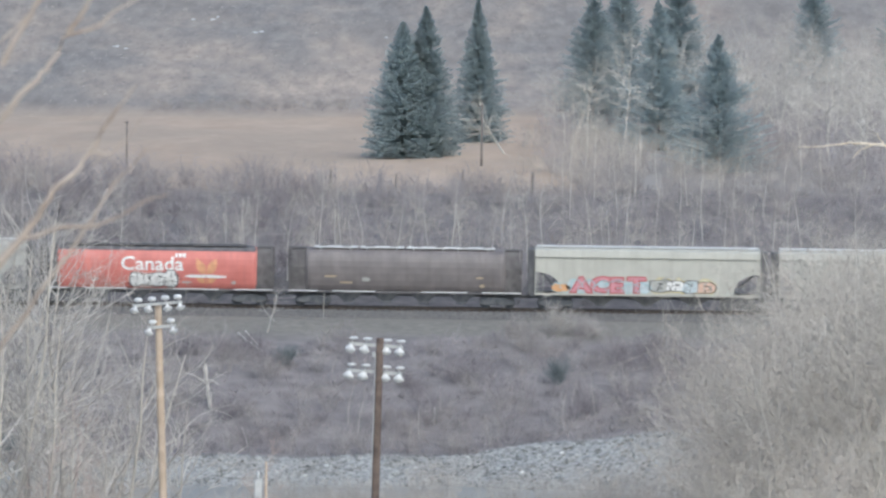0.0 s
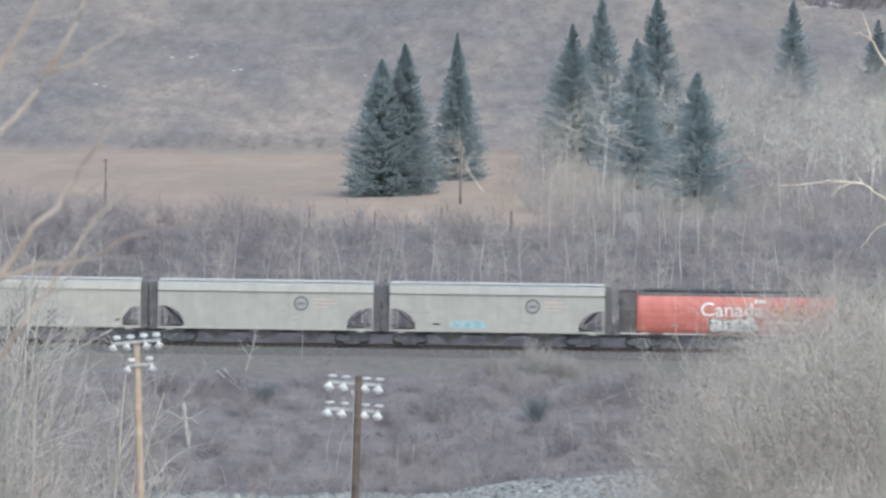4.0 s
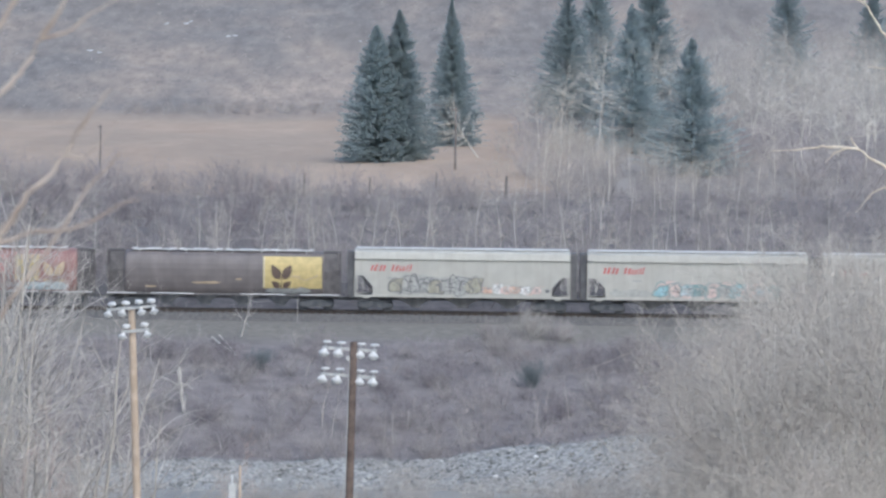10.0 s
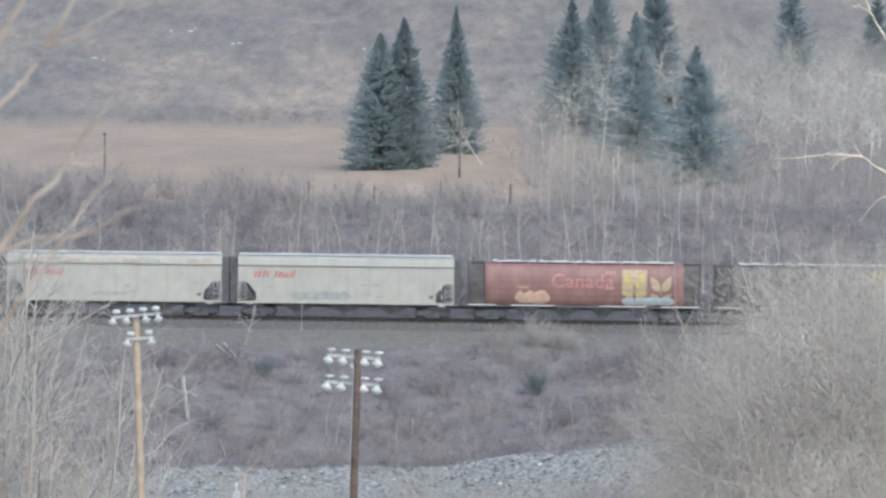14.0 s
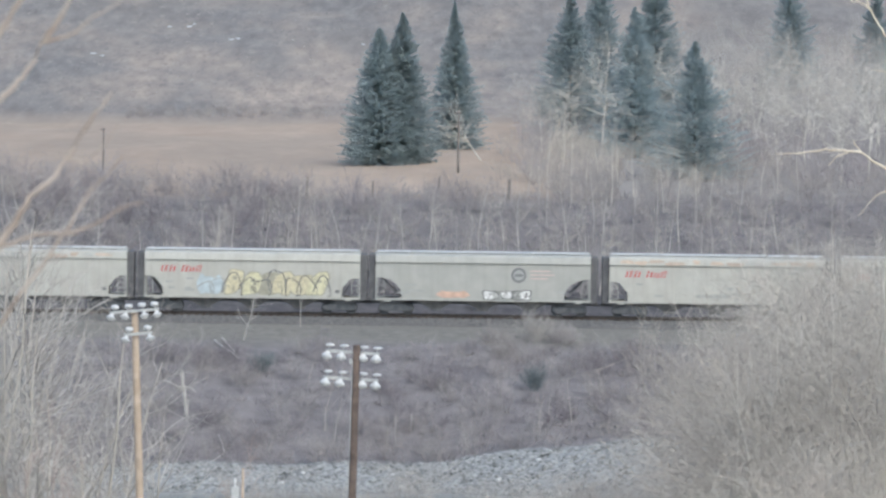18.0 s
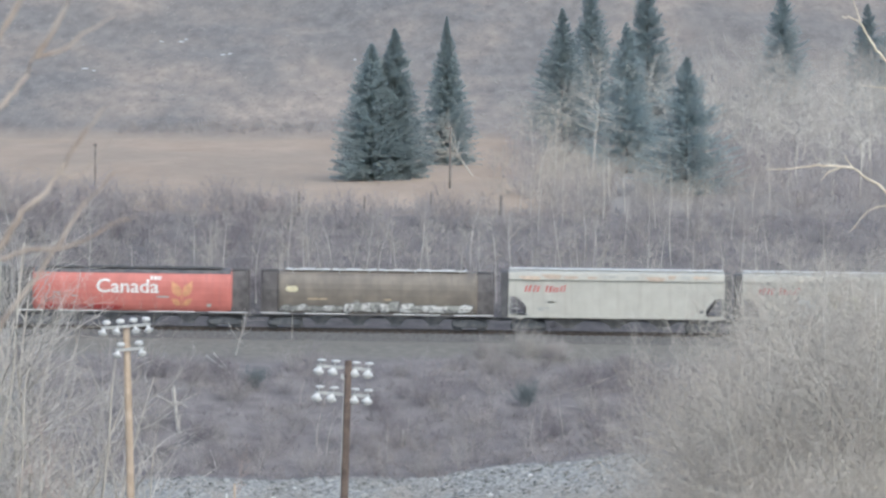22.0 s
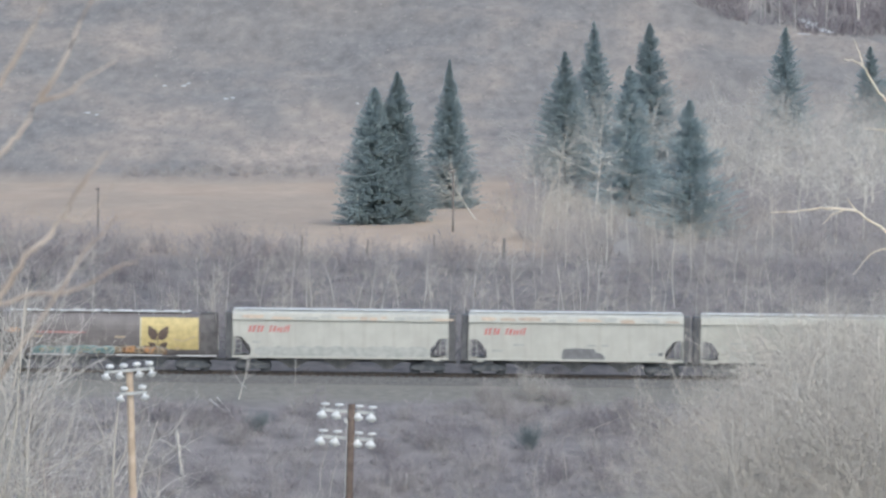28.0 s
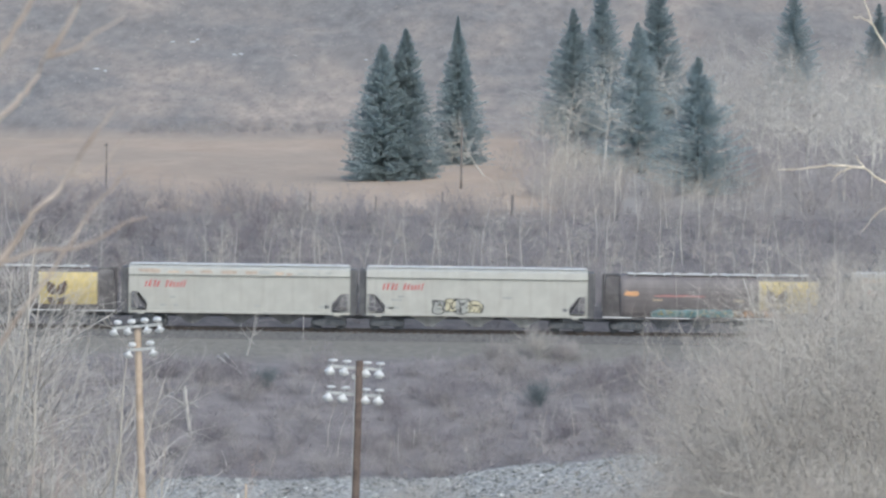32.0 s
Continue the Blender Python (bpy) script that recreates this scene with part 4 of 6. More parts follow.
near_tree("roadside_tree", "leafless brown-twigged tree beside the viewpoint", -1.95, 20, 27.2, (
    (0.018, ((-1.95, 20, 24.3), (-1.45, 20, 24.95), (-1.223, 20, 25.25), (-1.145, 20, 25.36), (-1.05, 20, 25.47))),
    (0.008, ((-1.05, 20, 25.47), (-0.99, 20, 25.57), (-0.925, 20, 25.65))),
    (0.006, ((-1.06, 20, 25.465), (-1.01, 20, 25.455), (-0.95, 20, 25.50), (-0.91, 20, 25.56))),
    (0.014, ((-1.95, 20, 25.0), (-1.42, 20, 25.42), (-1.223, 20, 25.645), (-1.165, 20, 25.70), (-1.115, 20, 25.79))),
    (0.010, ((-1.115, 20, 25.79), (-1.06, 20, 25.87), (-0.967, 20, 26.07))),
    (0.009, ((-1.30, 20, 25.70), (-1.192, 20, 25.89), (-1.095, 20, 26.07))),
    (0.007, ((-1.118, 20, 25.785), (-1.05, 20, 25.80), (-0.97, 20, 25.86), (-0.90, 20, 25.90))),
    (0.006, ((-1.95, 20, 25.4), (-1.4, 20, 25.68), (-1.2, 20, 25.86), (-1.12, 20, 26.0))),
    (0.010, ((-1.95, 20, 24.0), (-1.40, 20, 24.80), (-1.223, 20, 25.03), (-1.10, 20, 25.20), (-1.0, 20, 25.36), (-0.90, 20, 25.47))),
    (0.008, ((-1.28, 20, 25.20), (-1.16, 20, 25.25), (-1.02, 20, 25.26), (-0.90, 20, 25.33), (-0.84, 20, 25.345))),
), M_BROWN_TWIG, 3)
near_tree("roadside_willow", "leafless golden-twigged willow beside the viewpoint", 9.64, 100, 30.0, (
    (0.0456, ((9.644, 100, 19.571), (7.500, 100, 21.929), (6.115, 100, 23.136), (5.664, 100, 23.433))),
    (0.0227, ((5.715, 100, 23.411), (5.429, 100, 23.453), (5.118, 100, 23.447), (4.822, 100, 23.400), (4.507, 100, 23.393))),
    (0.0153, ((5.571, 100, 23.447), (5.356, 100, 23.356), (5.244, 100, 23.233))),
    (0.0153, ((5.715, 100, 23.400), (5.607, 100, 23.536), (5.589, 100, 23.589))),
    (0.0153, ((6.356, 100, 22.929), (5.929, 100, 22.856), (5.660, 100, 22.536))),
    (0.0304, ((9.644, 100, 22.3), (7.144, 100, 24.15), (6.14, 100, 24.89), (5.937, 100, 25.157), (5.765, 100, 25.454), (5.54, 100, 25.51))),
    (0.0153, ((5.80, 100, 25.40), (5.74, 100, 25.60), (5.66, 100, 25.80))),
    (0.0190, ((9.644, 100, 23.4), (7.144, 100, 24.33), (6.115, 100, 24.53), (5.82, 100, 24.55))),
), M_WILLOW, 4, 0.22)

# ---- small things along the track ----


def wooden_pole(name, label, category, group, x, y, h, r, m, arms=()):
    t = thing(name, label, category, group, (x, y, gz(x, y)))
    bm = bmesh.new()
    n = 5
    loft(bm, [[((r - 0.35 * r * i / n) * math.cos(a) + 0.01 * i, (r - 0.35 * r * i / n) * math.sin(a), h * i / n - (0.25 if i == 0 else 0)) for a in (2 * math.pi * k / 8 for k in range(8))] for i in range(n + 1)])
    part("post", bm, m, t, "", True)
    for z, w in arms:
        bm = bmesh.new()
        box(bm, -w / 2, w / 2, -r - 0.08, -r, z - 0.05, z + 0.05, 0.01)
        part("crossarm", bm, m, t)
    return t


wooden_pole("utility_pole", "weathered grey wooden utility pole at the field's edge", "utility pole", "utility poles", 0.82, 622, 5.4, 0.11, M_POLE_DARK, ((5.15, 0.5),))
wooden_pole("utility_pole", "dark wooden utility pole at the field's edge", "utility pole", "utility poles", -29.2, 612, 4.6, 0.10, M_POLE_DARK, ((4.45, 0.35),))
for x, y, h in ((-17.3, 600, 1.3), (-11.7, 598, 1.9), (-6.3, 600, 1.4), (-0.8, 599, 1.9), (5.0, 599, 1.7)):
    wooden_pole("fence_post", "short dark weathered wooden post in the brush", "fence post", "posts along the field", x, y, h, 0.10 if x < 4 else 0.16, M_POLE_DARK)
for x, y, h in ((-18.2, 505, 1.4), (-2.6, 503, 1.3)):
    wooden_pole("marker_stake", "thin pale stake standing in the brush", "stake", "stakes on the bank", x, y, h, 0.05, M_DEADWOOD)
wooden_pole("trackside_pole", "thin pale marker rod beside the track", "marker rod", "", -10.9, 532, 2.0, 0.025, M_DEADWOOD)


def snag(x, y, h, seed, label, lean=(0.0, 0.0), r=0.10, k=7, w=1.6, angle=60, crook=2.0, bark=None):
    rng = np.random.default_rng(seed)
    s, a, c = bare_tree(rng, h, w, r, k, 4, 3, 0.35, angle, 0.0, 0.09, lean, crook=crook, spread=36 + 8 * crook, limb=0.35 + 0.1 * crook)
    return tree_thing("dead_tree", label, "dead tree", "", x, y, s, a, c, bark or M_DEADWOOD, bark or M_DEADWOOD)


def broken_snag(x, y, h):
    """A stump of a tree with a knob at its top and limbs that hang down."""
    t = thing("dead_tree", "bleached broken dead tree with hanging limbs on the bank", "dead tree", "", (x, y, gz(x, y) + 0.4))
    n = 7
    nodes = np.zeros((1, n + 1, 3))
    nodes[0, :, 2] = np.linspace(-0.5, h, n + 1)
    nodes[0, :, 0] = -0.36 * np.linspace(0, 1, n + 1) + 0.04 * np.sin(np.arange(n + 1) * 2.1)
    v, f = tubes([(nodes, np.array([[0.13, 0.14, 0.12, 0.13, 0.10, 0.12, 0.16, 0.05]]))], 8)
    place("trunk", quads_mesh("trunk", v, f, M_DEADWOOD, True), t)
    for pts in (((-0.22, 0, 1.75), (-0.62, 0.1, 1.35), (-1.0, 0.1, 0.85)), ((-0.20, 0, 1.6), (0.25, 0, 1.45), (0.65, 0.1, 1.15)), ((-0.3, 0, 2.2), (-0.55, 0, 2.5)), ((-0.25, 0, 1.3), (-1.2, 0.2, 1.9), (-1.9, 0.3, 2.0))):
        p = np.array(pts)[None]
        v, f = tubes([(p, np.linspace(0.06, 0.02, len(pts))[None])], 5)
        place("limb", quads_mesh("limb", v, f, M_DEADWOOD, True), t)


broken_snag(-18.3, 506, 2.7)
snag(-14.9, 526, 3.6, 5, "small leaning bleached birch beside the track", (0.33, 0), 0.075, 14, 1.9)
snag(3.0, 645, 5.2, 9, "bleached leaning dead tree in front of a spruce", (-0.55, 0), 0.085, 30, 4.2, 55, 2.6, M_ASPEN)
snag(13.4, 640, 11.4, 12, "tall crooked pale bare tree in front of the spruces", (0.05, 0), 0.095, 38, 5.6, 62, 2.6, M_ASPEN)
snag(14.6, 668, 10.0, 17, "crooked pale bare tree between the spruces", (-0.05, 0), 0.09, 34, 5.4, 62, 2.6, M_ASPEN)
snag(19.0, 672, 11.0, 18, "crooked pale bare tree between the spruces", (0.04, 0), 0.09, 34, 5.4, 62, 2.6, M_ASPEN)
snag(10.4, 655, 8.2, 19, "crooked pale bare tree beside the spruces", (0.08, 0), 0.085, 34, 5.0, 62, 2.6, M_ASPEN)
snag(8.7, 640, 7.6, 13, "bleached forked dead tree in the undergrowth", (0.06, 0), 0.07, 18, 3.0, 50, 2.4, M_ASPEN)


def log(x0, y0, x1, y1, r, lift=0.25):
    t = thing("fallen_log", "bleached fallen log lying in the brush", "log", "fallen logs", (x0, y0, gz(x0, y0) + lift))
    rng = np.random.default_rng(int(abs(x0) * 10))
    d = np.array([x1 - x0, y1 - y0, gz(x1, y1) - gz(x0, y0)])
    n, q = limbs(rng, [(0, 0, 0)], [d], [np.linalg.norm(d)], [r], 5, 0.03, 0, 0.5)
    v, f = tubes([(n, q)], 7)
    place("trunk", quads_mesh("trunk", v, f, M_DEADWOOD, True), t)
    b = fork(rng, n, q, 1, 0.4, 45, 0.3, 0.4, [np.linalg.norm(d)], 2)
    v, f = tubes([b[:2]])
    place("broken_limb", quads_mesh("broken_limb", v, f, M_DEADWOOD), t)


log(-16.9, 524, -15.2, 517, 0.09)
log(-16.4, 525, -14.6, 518, 0.06)
log(-20.6, 503, -18.8, 500, 0.06)
log(-15.9, 501, -15.2, 497, 0.07)
log(13.2, 519, 14.6, 515, 0.05)

# a rounded pale shrub before the track, and a dark juniper on the bank
rng = np.random.default_rng(77)
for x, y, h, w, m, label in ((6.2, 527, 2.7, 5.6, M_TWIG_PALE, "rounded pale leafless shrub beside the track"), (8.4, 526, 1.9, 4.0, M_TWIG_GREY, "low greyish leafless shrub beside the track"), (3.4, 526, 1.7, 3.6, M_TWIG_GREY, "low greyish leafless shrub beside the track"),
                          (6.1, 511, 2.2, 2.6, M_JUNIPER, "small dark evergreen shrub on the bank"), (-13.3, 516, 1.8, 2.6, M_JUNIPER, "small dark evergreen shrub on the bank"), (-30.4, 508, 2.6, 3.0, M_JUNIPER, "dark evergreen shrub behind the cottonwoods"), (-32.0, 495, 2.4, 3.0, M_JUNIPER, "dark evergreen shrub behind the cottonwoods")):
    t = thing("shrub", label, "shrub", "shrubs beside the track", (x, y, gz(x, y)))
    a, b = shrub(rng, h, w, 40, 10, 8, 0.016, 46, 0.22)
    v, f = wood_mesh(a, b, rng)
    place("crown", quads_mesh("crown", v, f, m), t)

# a thin pale pole with a box, and a reddish young tree beside it
t = thing("equipment_pole", "thin tan pole carrying a pale grey box", "pole", "", (-8.62, 302, gz(-8.62, 302)))
bm = bmesh.new()
rod(bm, (0, 0, -0.3), (0.05, 0, 12.75), 0.07, 0.05, 8)
part("pole", bm, M_POLE_TAN, t, "", True)
bm = bmesh.new()
box(bm, -0.44, -0.12, -0.12, 0.12, 11.25, 12.0, 0.03)
part("box", bm, M_LAMPGREY, t, "pale grey metal box")
bm = bmesh.new()
rod(bm, (-0.28, 0, 12.0), (-0.28, 0, 12.22), 0.035)
rod(bm, (-0.28, 0, 12.2), (-0.28, 0, 12.36), 0.07, 0.05, 10)
part("lamp_head", bm, M_LAMP, t, "small white lamp head")
rng = np.random.default_rng(61)
for x, y, top in ((-9.6, 312, 4.7), (-16.8, 306, 6.2), (-15.6, 309, 4.4), (-18.2, 305, 4.9)):
    h = top - gz(x, y)
    a, b, c = bare_tree(rng, h, 3.6, 0.06, 26, 7, 6, 0.3, 30, 0.08, 0.05)
    tree_thing("reddish_tree", "slender reddish leafless young tree on the near bank", "tree", "reddish young trees", x, y, a, b, c, M_TWIG_RED, M_TWIG_RED)

# ---- old snow on the hill, and the wood above it ----


def snow_patch(x, y, w, seed, deep=1.5):
    rng = np.random.default_rng(seed)
    bm = bmesh.new()
    n = 16
    rad = [w * (0.5 + 1.1 * rng.random()) for _ in range(n)]
    c = bm.verts.new((0, 0, 0.12))
    ring = [bm.verts.new((rad[k] * math.cos(6.283 * k / n), rad[k] * deep * math.sin(6.283 * k / n), gz(x + rad[k] * math.cos(6.283 * k / n), y + rad[k] * deep * math.sin(6.283 * k / n)) - gz(x, y) + 0.03)) for k in range(n)]
    mid = [bm.verts.new((v.co.x * 0.7, v.co.y * 0.7, v.co.z * 0.7 + 0.07)) for v in ring]
    for k in range(n):
        j = (k + 1) % n
        bm.faces.new((ring[k], ring[j], mid[j], mid[k]))
        bm.faces.new((mid[k], mid[j], c))
    ob = place("snow_patch", bm_mesh("snow_patch", bm, M_SNOW, True), None, (x, y, gz(x, y)))
    tagged(ob, "small patch of old white snow on the hillside", "snow", "snow patches")


for k, (x, y, w, *deep) in enumerate(((-33.6, 873, 0.22), (-31.2, 872, 0.30), (-30.7, 874, 0.2), (-25.6, 852, 0.26), (-24.8, 853, 0.2), (-41.0, 835, 0.28), (-39.8, 832, 0.2), (-10.0, 845, 0.15), (47.0, 927, 0.8, 5.0), (48.4, 921, 0.55, 4.0), (46.0, 932, 0.4, 4.0), (49.4, 919, 0.3, 3.0), (45.4, 906, 0.4), (44.6, 905, 0.3), (43.0, 912, 0.25), (57.0, 893, 0.3))):
    snow_patch(x, y, w, k, *deep)
rng = np.random.default_rng(15)
far = [bare_tree(rng, 11.0, 3.6, 0.12, 14, 5, 3, 0.3, 40, 0.08, 0.05) for _ in range(4)]
packed = [([*a, *b], c) for a, b, c in far]
scatter("hilltop_wood", packed, [(x, y, s, a, k % 4) for x, y, s, a, k in spots(rng, 45, 28, 74, 895, 975, 0.7, 1.2, 4, lambda x, y: y > np.interp(x, (28, 40, 80), (938, 908, 900)))], M_TWIG_PURPLE, "dark leafless wood above the hillside", "wood")
scatter("hilltop_brush", sparse, spots(rng, 330, 26, 72, 895, 985, 0.8, 1.7, 4, lambda x, y: y > np.interp(x, (26, 40, 80), (944, 912, 900))), M_TWIG_PURPLE, "dark purplish brush along the top of the slope", "brush")
stems = [(a, []) for a, b, c in far]
stems = [([(n, r * 0.45)], [(n[:, -2:], r[:, -2:] * 0.3)]) for (((n, r),), _) in stems]
scatter("hilltop_trunks", stems, [(x, y, s, a, k % 4) for x, y, s, a, k in spots(rng, 46, 28, 80, 898, 950, 0.8, 1.3, 4, lambda x, y: y > np.interp(x, (28, 40, 80), (940, 910, 902)))], M_ASPEN, "pale slender trunks at the wood's edge", "trunks")

# ---- train ----
PXM = 0.041972  # metres per layout unit along the train


def paint(name, a, b, streak, rough=0.5, amount=0.5):
    """Weathered paint with stains that run down the side."""
    m = mat(name, a, b, rough, 0.9, bump=0.15, fine=14.0, rand=0.05)
    n, l = m.node_tree.nodes, m.node_tree.links
    p = n["Principled BSDF"]
    old = p.inputs["Base Color"].links[0].from_socket
    tc = n.new("ShaderNodeTexCoord")
    mp = n.new("ShaderNodeMapping")
    mp.inputs["Scale"].default_value = (2.2, 1.0, 0.22)
    l.new(tc.outputs["Object"], mp.inputs[0])
    no = n.new("ShaderNodeTexNoise")
    no.inputs["Scale"].default_value, no.inputs["Detail"].default_value = 1.6, 6
    l.new(mp.outputs[0], no.inputs["Vector"])
    r = n.new("ShaderNodeMapRange")
    r.inputs[1].default_value, r.inputs[2].default_value, r.inputs[4].default_value = 0.5, 0.75, amount
    l.new(no.outputs["Fac"], r.inputs[0])
    x = n.new("ShaderNodeMix")
    x.data_type = "RGBA"
    l.new(r.outputs[0], x.inputs["Factor"])
    l.new(old, x.inputs["A"])
    x.inputs["B"].default_value = (*streak, 1)
    l.new(x.outputs["Result"], p.inputs["Base Color"])
    return m


M_CREAM = paint("car_cream_paint", (0.471, 0.466, 0.429), (0.531, 0.527, 0.485), (0.393, 0.374, 0.337))
M_GREYWHITE = paint("car_grey_white_paint", (0.425, 0.427, 0.401), (0.482, 0.484, 0.455), (0.363, 0.358, 0.329))
M_BUFF = paint("car_buff_paint", (0.465, 0.462, 0.418), (0.525, 0.522, 0.472), (0.385, 0.37, 0.33))
M_RED = paint("car_red_paint", (0.55, 0.175, 0.15), (0.64, 0.215, 0.185), (0.42, 0.155, 0.145), 0.5, 0.4)
M_FADED = paint("car_faded_red_paint", (0.27, 0.15, 0.14), (0.35, 0.205, 0.19), (0.20, 0.135, 0.13))
M_BROWN = paint("car_brown_paint", (0.165, 0.148, 0.15), (0.215, 0.195, 0.193), (0.135, 0.118, 0.116))
M_OLIVE = paint("car_olive_brown_paint", (0.185, 0.162, 0.14), (0.255, 0.225, 0.19), (0.15, 0.13, 0.12))
# underframe colour lightened and blued to stand in for haze
M_UNDER = mat("car_hazed_underframe", (0.10, 0.108, 0.12), (0.165, 0.17, 0.18), 0.8, 2.5)
M_PLATFORM = mat("end_platform_paint", (0.105, 0.098, 0.10), (0.175, 0.165, 0.165), 0.75, 1.8)
# dark grey holding the shade at the car ends, lifted a little for haze
M_ENDS = mat("car_end_shade_grey", (0.10, 0.10, 0.108), (0.16, 0.16, 0.166), 0.7, 1.5)
M_GREY = mat("hopper_grey", (0.11, 0.11, 0.115), (0.20, 0.20, 0.20), 0.7, 1.5)
M_PALE_OUTLET = mat("hopper_pale_grey", (0.26, 0.26, 0.25), (0.38, 0.38, 0.37), 0.7, 1.5)
M_GALV = mat("walkway_steel", (0.66, 0.67, 0.68), (0.80, 0.81, 0.82), 0.45, 2.0)
M_DARKWALK = mat("walkway_dark_steel", (0.10, 0.10, 0.11), (0.18, 0.17, 0.17), 0.6, 2.0)


def flat(name, c, v=0.12, rough=0.6):
    return mat(name, tuple(x * (1 - v) for x in c), tuple(min(0.9, x * (1 + v)) for x in c), rough, 2.5)


# red and yellow are dulled here to stand in for haze
INK = {
    "red": flat("ink_red", (0.56, 0.115, 0.12)), "white": flat("ink_white", (0.76, 0.76, 0.75)), "black": flat("ink_black", (0.06, 0.06, 0.065)),
    "pink": flat("ink_pink", (0.60, 0.27, 0.31)), "scarlet": flat("ink_scarlet", (0.72, 0.13, 0.15)), "blue": flat("ink_blue", (0.13, 0.36, 0.56)), "cyan": flat("ink_cyan", (0.33, 0.53, 0.58)),
    "paleblue": flat("ink_pale_blue", (0.50, 0.57, 0.60)), "yellow": flat("ink_yellow", (0.58, 0.47, 0.22)), "gold": flat("ink_gold", (0.66, 0.34, 0.19)), "lemon": flat("ink_lemon", (0.64, 0.61, 0.42)),
    "cream": flat("ink_cream", (0.62, 0.57, 0.40)), "tan": flat("ink_tan", (0.50, 0.40, 0.28)), "grey": flat("ink_grey", (0.40, 0.41, 0.40)), "palegrey": flat("ink_pale_grey", (0.43, 0.435, 0.415)), "darkgrey": flat("ink_dark_grey", (0.19, 0.19, 0.20)),
    "olive": flat("ink_olive", (0.40, 0.385, 0.31)), "teal": flat("ink_teal", (0.23, 0.35, 0.36)), "peach": flat("ink_peach", (0.66, 0.46, 0.36)), "orange": flat("ink_orange", (0.66, 0.37, 0.19)), "darkred": flat("ink_dark_red", (0.44, 0.07, 0.07)),
    "rose": flat("ink_rose", (0.50, 0.24, 0.23)), "brown": flat("ink_brown", (0.12, 0.085, 0.07)), "rust": flat("ink_rust", (0.47, 0.385, 0.315)), "rustwash": flat("ink_rust_wash", (0.56, 0.46, 0.37)), "mauve": flat("ink_mauve", (0.56, 0.50, 0.56)), "fadedpink": flat("ink_faded_pink", (0.66, 0.52, 0.48)),
}


def flat_side(z):
    return -1.535


def round_side(z):
    """The curved wall of the cylindrical cars: y at height z."""
    return -float(np.interp(z, CYL_Z, CYL_W))


CYL_Z = (1.20, 1.35, 1.6, 2.0, 2.5, 3.0, 3.4, 3.7, 3.95, 4.15, 4.30, 4.36)
CYL_W = (1.18, 1.28, 1.40, 1.50, 1.56, 1.56, 1.50, 1.40, 1.25, 1.03, 0.70, 0.40)


